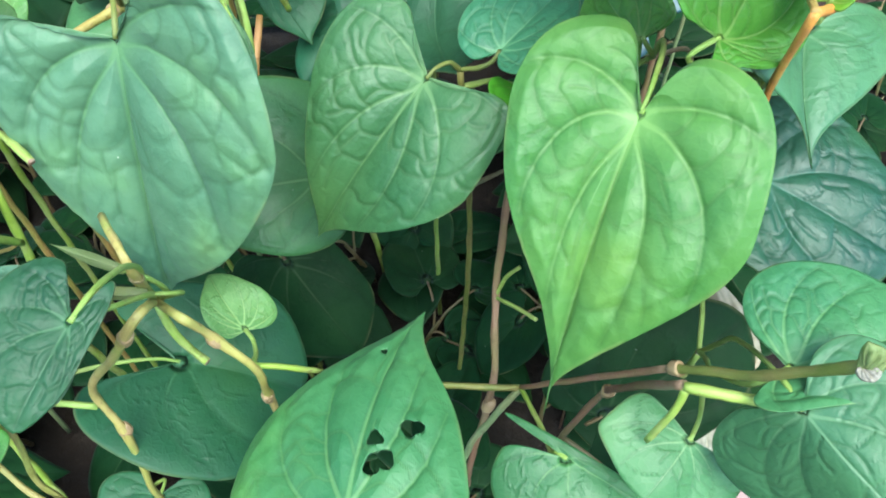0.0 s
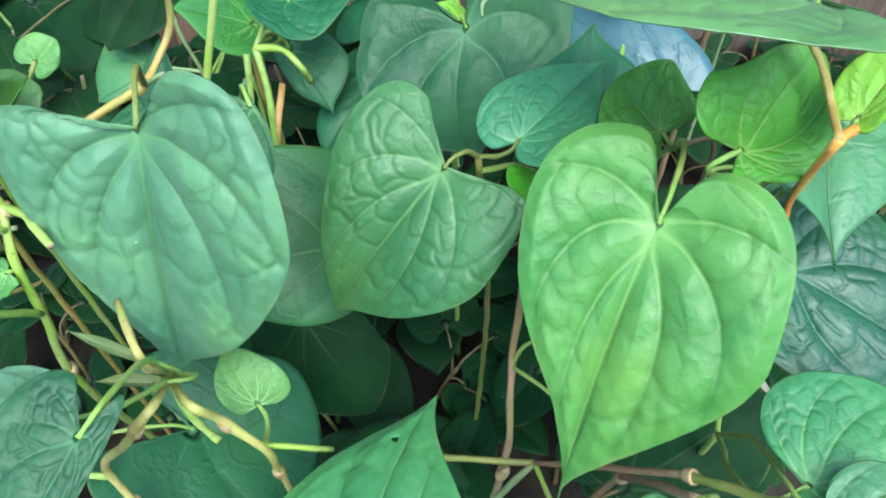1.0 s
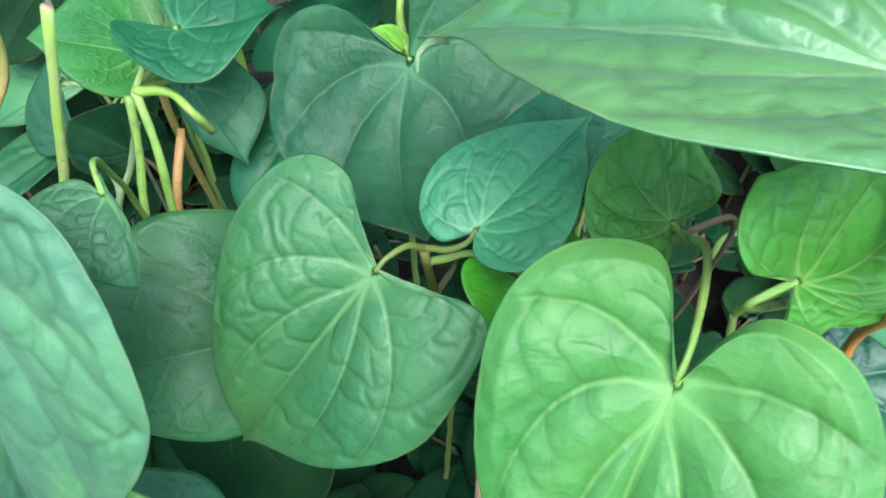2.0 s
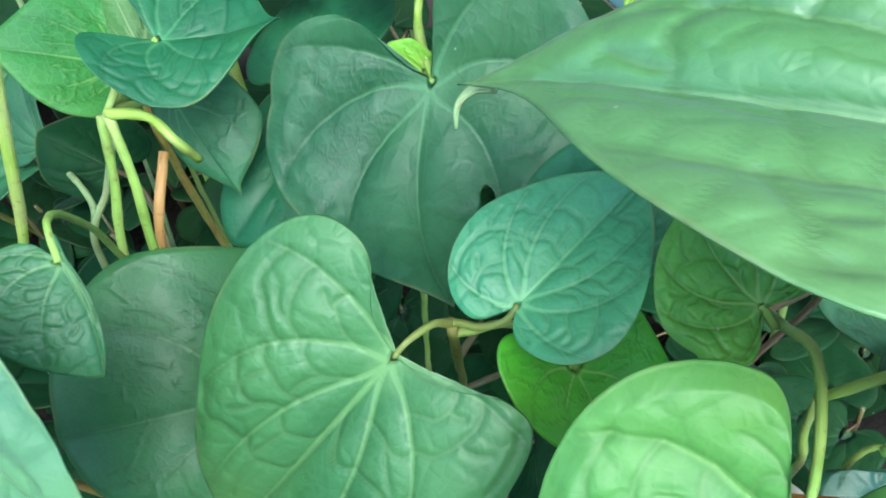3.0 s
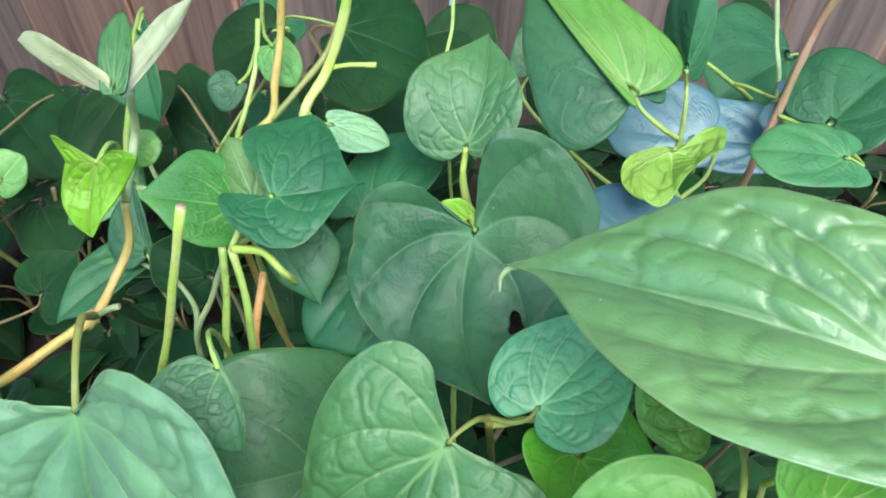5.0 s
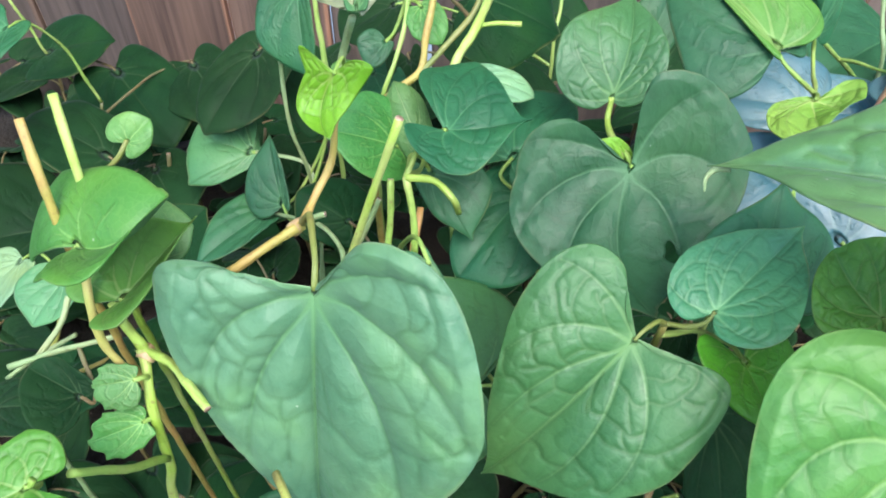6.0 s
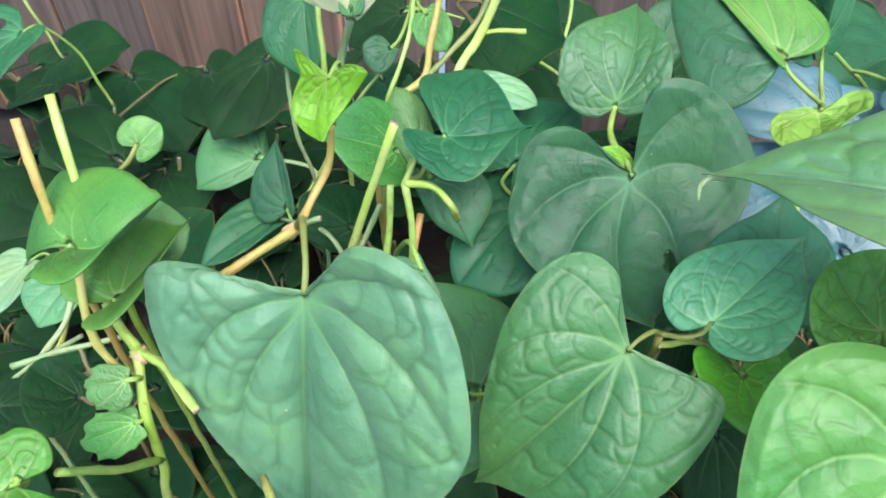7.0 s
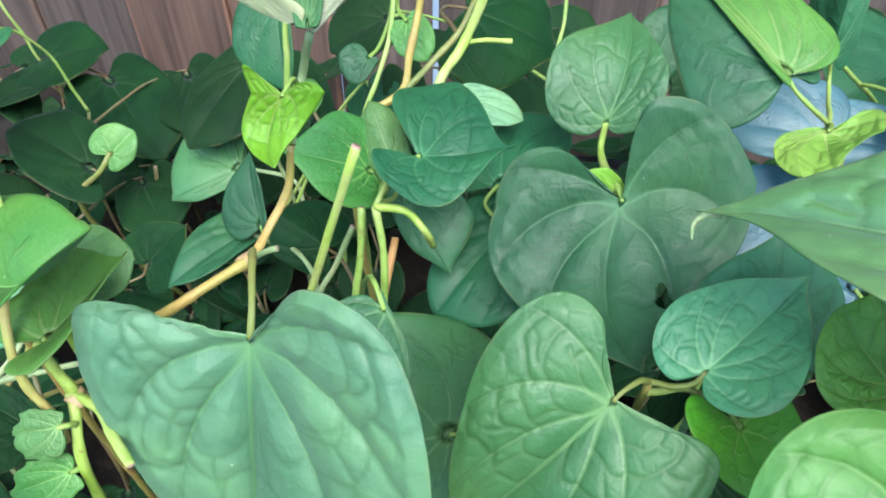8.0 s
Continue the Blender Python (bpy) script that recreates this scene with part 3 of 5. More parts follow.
stem(p1, [(-0.0680, 0.1644, 0.2509), (-0.0685, 0.1773, 0.2562), (-0.0645, 0.1750, 0.2690)], 0.00097, 0.00079, col="pale", cut=False)
stem(p1, [(-0.0740, 0.1489, 0.2347), (-0.0714, 0.1493, 0.2362), (-0.0688, 0.1495, 0.2375)], 0.00070, 0.00062, col="pale")
stem(p1, [(-0.0600, 0.1700, 0.0000), (-0.0752, 0.1482, 0.1870), (-0.0657, 0.1537, 0.2190), (-0.0532, 0.1567, 0.2586)], 0.00088, 0.00088, col="lime")
stem(p12, [(-0.0460, 0.1850, 0.0000), (-0.0522, 0.1628, 0.1973), (-0.0522, 0.1679, 0.2167), (-0.0546, 0.1734, 0.2270)], 0.00097, 0.00088, col="green")
stem(p12, [(-0.0546, 0.1734, 0.2270), (-0.0474, 0.1724, 0.2273), (-0.0429, 0.1694, 0.2251), (-0.0414, 0.1719, 0.2175)], 0.00097, 0.00079, col="lime")
stem(p12, [(-0.0440, 0.1900, 0.0000), (-0.0537, 0.1674, 0.1944), (-0.0519, 0.1805, 0.2097)], 0.00097, 0.00097, col="red")
stem(p12, [(-0.0620, 0.1850, 0.0000), (-0.0607, 0.1655, 0.1930), (-0.0591, 0.1729, 0.2105), (-0.0593, 0.1789, 0.2208)], 0.00097, 0.00088, col="green")
stem(p12, [(-0.0700, 0.1900, 0.0000), (-0.0740, 0.1777, 0.1833), (-0.0685, 0.1825, 0.1952), (-0.0637, 0.1854, 0.2070)], 0.00088, 0.00079, col="pale")
stem(p12, [(-0.0740, 0.1777, 0.1833), (-0.0767, 0.1863, 0.1833), (-0.0829, 0.1947, 0.1831), (-0.1053, 0.2149, 0.1667)], 0.00079, 0.00062, col="pale")
stem(p16, [(-0.0620, 0.2350, 0.0000), (-0.0667, 0.2164, 0.2149), (-0.0565, 0.2246, 0.2213), (-0.0550, 0.2311, 0.2297), (-0.0533, 0.2377, 0.2395), (-0.0503, 0.2407, 0.2595)], 0.00123, 0.00106, col="honey", cut=False)
stem(p16, [(-0.0564, 0.2240, 0.2207), (-0.0490, 0.2312, 0.2265), (-0.0428, 0.2377, 0.2317), (-0.0387, 0.2452, 0.2380)], 0.00088, 0.00088, col="olive", cut=False)
stem(p16, [(-0.0300, 0.2350, 0.0000), (-0.0469, 0.2204, 0.2233), (-0.0413, 0.2306, 0.2320), (-0.0368, 0.2351, 0.2422), (-0.0318, 0.2371, 0.2622)], 0.00141, 0.00132, col="lime", cut=False)
stem(p16, [(-0.0410, 0.2317, 0.2329), (-0.0347, 0.2329, 0.2333), (-0.0277, 0.2336, 0.2333)], 0.00070, 0.00070, col="lime")
stem(p16, [(0.0000, 0.3000, 0.0000), (-0.0111, 0.3025, 0.1858), (-0.0094, 0.3114, 0.1936), (-0.0093, 0.3209, 0.2021)], 0.00079, 0.00070, col="green", cut=False)
stem(p16, [(-0.0700, 0.2400, 0.0000), (-0.0686, 0.2242, 0.2086), (-0.0644, 0.2302, 0.2203), (-0.0621, 0.2400, 0.2288), (-0.0620, 0.2483, 0.2363)], 0.00079, 0.00070, col="green", cut=False)
stem(p3, [(0.0060, 0.1650, 0.0000), (0.0080, 0.1550, 0.1400), (0.0028, 0.1341, 0.2279)], 0.00106, 0.00079, col="olive", cut=False)
stem(p4, [(-0.0020, 0.2150, 0.0000), (-0.0040, 0.2050, 0.1500), (-0.0014, 0.1832, 0.2302)], 0.00114, 0.00088, col="green", cut=False)
stem(p13, [(0.0500, 0.2150, 0.0000), (0.0500, 0.2100, 0.1600), (0.0485, 0.2069, 0.2337)], 0.00106, 0.00088, col="green", cut=False)
stem(p5, [(0.0600, 0.1400, 0.0000), (0.0520, 0.1350, 0.1400), (0.0616, 0.1106, 0.2275), (0.0598, 0.1092, 0.2430), (0.0564, 0.1000, 0.2664)], 0.00059, 0.00075, col="orange", cut=False, bulges=((1.0,.15),))
stem(p5, [(0.0564, 0.1000, 0.2664), (0.0594, 0.1116, 0.2640), (0.0565, 0.1150, 0.2693), (0.0520, 0.1195, 0.2755), (0.0500, 0.1228, 0.2794)], 0.00071, 0.00063, col="honey", cut=False)
stem(p5, [(0.0564, 0.1000, 0.2664), (0.0650, 0.1090, 0.2617), (0.0690, 0.1085, 0.2662), (0.0759, 0.1108, 0.2717)], 0.00090, 0.00082, col="orange", cut=False)
stem(p10, [(-0.1050, 0.1400, 0.0000), (-0.1093, 0.1145, 0.1605), (-0.1027, 0.1129, 0.1919), (-0.1011, 0.1145, 0.2133), (-0.1033, 0.1229, 0.2218)], 0.00120, 0.00105, col="lime", cut=False, bulges=((0.72,.4), (1.0,.45)))
stem(p10, [(-0.1033, 0.1229, 0.2218), (-0.0975, 0.1200, 0.2228), (-0.0897, 0.1128, 0.2265), (-0.0846, 0.1079, 0.2265)], 0.00097, 0.00088, col="lime")
stem(p10, [(-0.1052, 0.1170, 0.2132), (-0.1061, 0.1188, 0.2174), (-0.1092, 0.1207, 0.2261), (-0.1100, 0.1228, 0.2347), (-0.1105, 0.1284, 0.2437)], 0.00088, 0.00088, col="tan", cut=False)
stem(p10, [(-0.1033, 0.1229, 0.2218), (-0.1054, 0.1243, 0.2259), (-0.1079, 0.1266, 0.2322)], 0.00114, 0.00097, col="lime", cut=False)
stem(p10, [(-0.1250, 0.1600, 0.0000), (-0.1120, 0.1371, 0.2341), (-0.1113, 0.1385, 0.2554), (-0.1152, 0.1468, 0.2675)], 0.00090, 0.00090, col="lime")
stem(p10, [(-0.1300, 0.1550, 0.0000), (-0.1147, 0.1308, 0.2354), (-0.1148, 0.1326, 0.2545), (-0.1183, 0.1397, 0.2673)], 0.00090, 0.00090, col="honey")
stem(p11, [(-0.1019, 0.1118, 0.1949), (-0.1035, 0.1024, 0.2094), (-0.1052, 0.0937, 0.2260)], 0.00097, 0.00079, col="green", cut=False)
stem(p11, [(-0.1500, 0.1000, 0.0000), (-0.1453, 0.1120, 0.2145), (-0.1224, 0.0982, 0.2253), (-0.1082, 0.0900, 0.2290)], 0.00123, 0.00106, col="lime", cut=False)
stem(p8, [(-0.0678, 0.0974, 0.1911), (-0.0603, 0.0842, 0.2250), (-0.0709, 0.0997, 0.2191)], 0.00090, 0.00085, col="tan", bulges=((0.0,.4), (0.5,.35)))
stem(p8, [(-0.0678, 0.0974, 0.1911), (-0.0535, 0.0811, 0.2095), (-0.0506, 0.0834, 0.1984), (-0.0441, 0.0822, 0.1875), (-0.0445, 0.0851, 0.1677), (-0.0441, 0.0852, 0.1550), (-0.0450, 0.1150, 0.0700), (-0.0450, 0.1200, 0.0000)], 0.00097, 0.00088, col="tan", cut=False, bulges=((0.17,.35), (0.30,.4)))
stem(p8, [(-0.0452, 0.0849, 0.1829), (-0.0396, 0.0857, 0.1808), (-0.0309, 0.0883, 0.1736)], 0.00079, 0.00070, col="lime")
stem(p8, [(-0.0678, 0.0974, 0.1911), (-0.0573, 0.0749, 0.2200), (-0.0671, 0.0747, 0.2049), (-0.0801, 0.0784, 0.1828), (-0.0771, 0.0751, 0.1673), (-0.0788, 0.0717, 0.1328), (-0.0850, 0.0900, 0.0600), (-0.0850, 0.1000, 0.0000)], 0.00097, 0.00088, col="tan", cut=False, bulges=((0.17,.35), (0.36,.45)))
stem(p8, [(-0.0678, 0.0974, 0.1911), (-0.0625, 0.0898, 0.1874), (-0.0552, 0.0849, 0.1846)], 0.00095, 0.00095, col="lime")
stem(p9, [(-0.1400, 0.1000, 0.0000), (-0.1149, 0.0783, 0.1138), (-0.1164, 0.0784, 0.1266), (-0.1154, 0.0837, 0.1499), (-0.1155, 0.0837, 0.1691)], 0.00088, 0.00088, col="tan", cut=False)
stem(p9, [(-0.0955, 0.0677, 0.1046), (-0.1044, 0.0712, 0.1141), (-0.1163, 0.0750, 0.1239), (-0.1294, 0.0828, 0.1370), (-0.1417, 0.0864, 0.1466)], 0.00088, 0.00088, col="tan", cut=False)
stem(p9, [(-0.1170, 0.0576, 0.1485), (-0.1110, 0.0675, 0.1625), (-0.1098, 0.0778, 0.1770), (-0.1114, 0.0851, 0.1892)], 0.00097, 0.00088, col="lime", cut=False)
stem(p9, [(-0.0860, 0.0825, 0.1671), (-0.1023, 0.0811, 0.1730), (-0.1213, 0.0785, 0.1780)], 0.00088, 0.00088, col="green", cut=False)
stem(p17, [(0.0100, 0.1200, 0.0000), (0.0085, 0.0978, 0.0967), (0.0145, 0.1105, 0.1244), (0.0148, 0.1268, 0.1476), (0.0166, 0.1377, 0.1689), (0.0177, 0.1418, 0.1823)], 0.00123, 0.00114, col="mauve", cut=False, bulges=((0.62,.5),))
stem(p17, [(0.0148, 0.1268, 0.1476), (0.0191, 0.1206, 0.1527), (0.0253, 0.1135, 0.1558)], 0.00062, 0.00062, col="green", cut=False)
stem(p17, [(0.0148, 0.1268, 0.1476), (0.0174, 0.1285, 0.1552), (0.0212, 0.1281, 0.1611)], 0.00062, 0.00062, col="green", cut=False)
stem(p15, [(-0.0073, 0.0975, 0.1481), (0.0062, 0.0986, 0.1447), (0.0207, 0.0984, 0.1440)], 0.00097, 0.00097, col="olive", cut=False)
stem(p15, [(0.0050, 0.1000, 0.0000), (0.0067, 0.0953, 0.1076), (0.0148, 0.0971, 0.1304), (0.0207, 0.0984, 0.1440)], 0.00097, 0.00106, col="pale", cut=False)
stem(p15, [(0.0207, 0.0984, 0.1440), (0.0337, 0.0841, 0.1769), (0.0438, 0.0716, 0.2049)], 0.00070, 0.00079, col="mauve", cut=False)
stem(p15, [(0.0438, 0.0716, 0.2049), (0.0509, 0.0611, 0.2218), (0.0551, 0.0558, 0.2328), (0.0580, 0.0517, 0.2422)], 0.00088, 0.00097, col="olive", bulges=((0.0,.5),))
stem(p15, [(0.0394, 0.0864, 0.1658), (0.0416, 0.0758, 0.1892), (0.0428, 0.0643, 0.2119)], 0.00088, 0.00097, col="mauve", cut=False, bulges=((0.0,.5),))
stem(p15, [(0.0400, 0.0900, 0.0000), (0.0313, 0.0857, 0.1336), (0.0353, 0.0862, 0.1530), (0.0394, 0.0864, 0.1658)], 0.00088, 0.00088, col="mauve", cut=False)
stem(p15, [(0.0428, 0.0641, 0.2118), (0.0491, 0.0617, 0.2135), (0.0589, 0.0614, 0.2103)], 0.00106, 0.00114, col="lime")
stem(p15, [(0.0431, 0.0639, 0.2116), (0.0420, 0.0622, 0.2039), (0.0400, 0.0625, 0.1914)], 0.00079, 0.00070, col="lime", cut=False)
stem(p15, [(0.0207, 0.0984, 0.1440), (0.0242, 0.0839, 0.1516), (0.0256, 0.0670, 0.1636)], 0.00070, 0.00062, col="lime", cut=False)
stem(p2, [(0.0550, 0.1500, 0.0000), (0.0520, 0.1450, 0.1500), (0.0553, 0.1401, 0.2280), (0.0450, 0.1349, 0.2306)], 0.00060, 0.00055, col="mauve", cut=False)
stem(p2, [(0.0450, 0.1349, 0.2306), (0.0414, 0.1331, 0.2293), (0.0370, 0.1309, 0.2252)], 0.00062, 0.00062, col="green", cut=False)
stem(p2, [(0.0562, 0.1284, 0.2164), (0.0597, 0.1279, 0.2225), (0.0676, 0.1286, 0.2294)], 0.00079, 0.00079, col="lime", cut=False)
stem(p2, [(0.0620, 0.1350, 0.0500), (0.0613, 0.1256, 0.1940), (0.0572, 0.1267, 0.2083), (0.0562, 0.1284, 0.2164)], 0.00075, 0.00070, col="lime", cut=False)
stem(p5, [(0.0632, 0.1231, 0.2245), (0.0631, 0.1187, 0.2338), (0.0632, 0.1175, 0.2392)], 0.00062, 0.00062, col="lime", cut=False)
stem(p18, [(0.1050, 0.2800, 0.0000), (0.0994, 0.2715, 0.1996), (0.0965, 0.2801, 0.2138), (0.0939, 0.2869, 0.2263)], 0.00088, 0.00079, col="pale", cut=False)
stem(p18, [(0.0850, 0.2500, 0.0000), (0.0819, 0.2330, 0.2067), (0.0857, 0.2392, 0.2250), (0.0901, 0.2464, 0.2443), (0.0961, 0.2464, 0.2643)], 0.00132, 0.00114, col="mauve", cut=False)
stem(p18, [(0.0955, 0.2741, 0.1927), (0.0830, 0.2687, 0.2044), (0.0712, 0.2648, 0.2147)], 0.00079, 0.00070, col="green", cut=False)
stem(p20, [(-0.2400, 0.4000, 0.0000), (-0.2593, 0.3493, 0.1301), (-0.2629, 0.3501, 0.1446), (-0.2681, 0.3515, 0.1598), (-0.2776, 0.3633, 0.1712)], 0.00079, 0.00070, col="green", cut=False)
stem(p20, [(-0.1900, 0.3000, 0.0000), (-0.2007, 0.2620, 0.1271), (-0.1871, 0.2648, 0.1418), (-0.1843, 0.2702, 0.1464)], 0.0014, 0.0011, col="olive", cut=False)
stem(p20, [(-0.1200, 0.2700, 0.0000), (-0.1045, 0.2624, 0.1319), (-0.1101, 0.2702, 0.1394), (-0.1308, 0.2718, 0.1427)], 0.00088, 0.00079, col="pale", cut=False)
stem(p20, [(-0.2000, 0.2800, 0.0000), (-0.2080, 0.1818, 0.0940), (-0.1897, 0.1900, 0.1199), (-0.1818, 0.1957, 0.1444)], 0.00114, 0.00097, col="tan", cut=False)
stem(p20, [(-0.2102, 0.1786, 0.1047), (-0.1972, 0.1828, 0.1141), (-0.1803, 0.1880, 0.1240)], 0.00088, 0.00088, col="pale", cut=False)
stem(p20, [(-0.1150, 0.2700, 0.0000), (-0.0983, 0.2374, 0.1613), (-0.1024, 0.2369, 0.1880), (-0.1029, 0.2388, 0.2031), (-0.1021, 0.2387, 0.2163)], 0.00070, 0.00070, col="pale", cut=False)
stem(p21, [(-0.1761, 0.2860, 0.0000), (-0.1761, 0.2760, 0.0471), (-0.1781, 0.2800, 0.1071), (-0.1768, 0.2850, 0.1267)], 0.00105, 0.00095, col="shade")
stem(p20, [(-0.2129, 0.3030, 0.0000), (-0.2129, 0.2930, 0.0617), (-0.2149, 0.2950, 0.1117), (-0.2083, 0.3000, 0.1414)], 0.00075, 0.00065, col="shade")
stem(p11, [(-0.1791, 0.1500, 0.0000), (-0.1751, 0.1500, 0.1255), (-0.1691, 0.1500, 0.1555), (-0.1601, 0.1650, 0.1658), (-0.1594, 0.1720, 0.1698)], 0.0011, 0.0009, col="pale", cut=False)
stem(p11, [(-0.1705, 0.1500, 0.1630), (-0.1547, 0.1550, 0.1669), (-0.1389, 0.1600, 0.1688)], 0.0010, 0.0008, col="pale")
stem(p15, [(0.0300, 0.0450, 0.0000), (0.0129, 0.0375, 0.1726), (0.0126, 0.0436, 0.1838), (0.0128, 0.0487, 0.1917)], 0.00106, 0.00097, col="olive", bulges=((1.0,.2),))
stem(p5, [(0.0067, 0.1419, 0.2641), (0.0043, 0.1421, 0.2631), (0.0029, 0.1410, 0.2622), (0.0027, 0.1391, 0.2606)], 0.0009, 0.00015, col="pale", cut=False, name="leaf_tip")
stem(p6, [(0.0714, 0.1130, 0), (0.0754, 0.1170, 0.0757), (0.0689, 0.1026, 0.1562)], 0.0012, 0.001)
stem(p7, [(-0.0067, 0.0576, 0), (-0.0027, 0.0616, 0.0837), (-0.0080, 0.0515, 0.1741)], 0.0012, 0.001)
stem(p14, [(-0.0610, 0.1763, 0), (-0.0570, 0.1803, 0.0789), (-0.0612, 0.1705, 0.1633)], 0.0012, 0.001)
stem(p21, [(-0.1034, 0.2870, 0), (-0.0994, 0.2910, 0.0754), (-0.0985, 0.2832, 0.1555)], 0.0012, 0.001)
leaf(p1, pose(-0.0654, 0.1241, 0.2447, -67.3, -2.7, 186.4), 0.0589, (0.0306, 0.31, 31, 0.23, 0.12), (0.0293, 0.00, -8, 0.08, 1.60), 0.57, 0.017, mat="wax", to=(-0.0740, 0.1489, 0.2347), r=.0008, stalk="olive", relief=1.85, dens=3.6, bulge=0.14, sway=0.009)
leaf(p2, pose(0.0343, 0.1016, 0.2448, -56.1, 3.0, 151.8), 0.0643, (0.0263, 0.27, 1, 0.18, -0.20), (0.0228, 0.01, 10, 0.23, 0.01), 1.30, 0.069, mat="bright", to=(0.0450, 0.1349, 0.2306), relief=1.4, dens=3.6, bulge=0.12, sway=0.012)
leaf(p3, pose(-0.0043, 0.1274, 0.2315, -59.1, -20.5, 142.7), 0.0503, (0.0227, 0.25, 6, 0.14, 1.29), (0.0225, 0.03, 8, 0.18, 0.84), 0.89, 0.112, mat="olive", to=(0.0028, 0.1341, 0.2279), r=.0006, stalk="olive", relief=0.6, dens=3.4, holes=((-0.490, 0.158, 0.031, 1.00),), bulge=0.34, sway=-0.006)
leaf(p4, pose(-0.0005, 0.1790, 0.2301, -14.0, 12.6, -177.1), 0.0400, (0.0284, 0.19, 0, 0.37, -0.20), (0.0283, 0.06, 1, 0.24, 0.53), 0.68, -0.182, mat="mid", to=(-0.0014, 0.1832, 0.2302), relief=1.3, dens=3.2, holes=((-0.159, 0.540, 0.039, 0.50),), bulge=0.00, sway=0.138)
leaf(p3, pose(0.0111, 0.1335, 0.2333, 12.8, 2.3, -45.0), 0.0287, (0.0121, 0.21, 12, 0.18, -0.17), (0.0129, 0.13, 11, 0.12, -0.20), 0.77, 0.054, mat="teal", to=(0.0028, 0.1341, 0.2279), r=.0006, stalk="olive", dens=2.6, relief=0.4, bulge=0.12, sway=0.018)
leaf(p2, pose(0.0408, 0.1306, 0.2387, 18.6, -20.1, 26.0), 0.0158, (0.0108, 0.20, 10, 0.29, 0.42), (0.0109, 0.70, 8, 0.06, 0.38), 0.14, 0.015, mat="spring", to=(0.0450, 0.1349, 0.2306), dens=2.2, relief=1.3, bulge=0.05, sway=-0.083)
leaf(p5, pose(0.0468, 0.1094, 0.2547, 17.2, 39.9, -44.0), 0.0216, (0.0163, 0.57, 15, 0.33, 0.59), (0.0069, 0.36, 14, 0.26, 0.28), 0.20, -0.039, mat="spring", to=(0.0632, 0.1175, 0.2392), dens=2.0, bulge=0.44, sway=0.186)
leaf(p5, pose(0.0753, 0.1331, 0.2394, -28.9, -13.7, 184.3), 0.0307, (0.0225, 0.05, 2, 0.20, 0.45), (0.0256, 0.41, 25, 0.20, 0.45), 1.16, 0.029, mat="teal", bulge=0.60, sway=0.071)
leaf(p5, pose(0.0516, 0.1138, 0.2809, -18.7, -19.3, 66.0), 0.0589, (0.0178, 0.30, 32, 0.24, 0.08), (0.0188, 0.40, -1, 0.08, 0.24), 1.00, 0.076, mat="gloss", to=(0.0759, 0.1108, 0.2717), relief=1.1, dens=2.4)
leaf(p6, pose(0.0606, 0.0655, 0.2163, 5.4, -7.6, -77.3), 0.0299, (0.0194, 0.34, 12, 0.10, 0.27), (0.0115, 0.35, 14, 0.31, 0.20), 0.31, 0.028, mat="big", dens=2.2, bulge=0.11, sway=0.022)
leaf(p6, pose(0.0597, 0.0566, 0.2180, -17.2, 54.7, -157.8), 0.0267, (0.0167, 0.28, -26, 0.22, 0.50), (0.0257, 0.07, -26, 0.22, 0.50), 0.40, 0.050, mat="teal", dens=2)
leaf(p7, pose(-0.0207, 0.0449, 0.1925, -8.7, -23.0, -13.0), 0.0553, (0.0289, 0.09, -2, 0.07, 0.20), (0.0211, 0.16, -26, 0.15, 0.20), 0.87, 0.101, mat="grass", dens=3.6, holes=((0.162, 0.375, 0.045, 1.40), (0.049, 0.307, 0.029, 1.00), (0.093, 0.242, 0.044, 1.20), (0.059, 0.208, 0.027, 1.00), (-0.043, 0.691, 0.013, 1.00),), relief=1.3, bulge=0.09)
leaf(p8, pose(-0.0496, 0.0969, 0.1785, 29.6, -8.4, 34.4), 0.0165, (0.0060, 0.38, 24, 0.00, 0.39), (0.0096, 0.20, -6, 0.12, 0.57), 0.27, 0.124, mat="fresh", to=(-0.0452, 0.0849, 0.1829), bulge=0.00, sway=-0.020)
leaf(p9, pose(-0.0723, 0.0996, 0.1584, -35.2, 13.3, -97.4), 0.0368, (0.0233, 0.44, 7, 0.50, 0.45), (0.0298, 0.39, 12, 0.58, 0.36), 0.08, 0.059, mat="mid", bulge=0.10, sway=-0.021)
leaf(p8, pose(-0.0566, 0.0605, 0.2418, -25.8, -16.8, 162.1), 0.0177, (0.0043, 0.38, -1, 0.42, 0.45), (0.0127, 0.30, -1, 0.42, 0.45), 0.20, 0.050, mat="mid", to=(-0.0678, 0.0974, 0.1911), dens=1.6)
leaf(p10, pose(-0.0668, 0.0706, 0.2262, -26.1, -24.2, 106.3), 0.0169, (0.0161, 0.38, 13, 0.24, -0.06), (0.0104, 0.40, 32, 0.20, -0.20), 0.46, 0.009, mat="wax", to=(-0.0678, 0.0974, 0.1911), dens=1.6, bulge=0.28, sway=0.024)
leaf(p10, pose(-0.1083, 0.1258, 0.2499, 21.1, 5.4, -62.7), 0.0193, (0.0204, 0.25, -2, 0.85, 0.93), (0.0140, 0.38, 37, 0.23, 0.50), 0.30, 0.083, mat="fresh", to=(-0.1105, 0.1284, 0.2437), bulge=0.43, sway=0.301)
leaf(p10, pose(-0.1048, 0.1254, 0.2350, 36.7, -3.5, -56.1), 0.0230, (0.0118, 0.28, 18, 0.27, -0.07), (0.0098, 0.19, 20, 0.19, 0.13), 1.18, -0.130, mat="spring", to=(-0.1079, 0.1266, 0.2322), bulge=0.12, sway=-0.174)
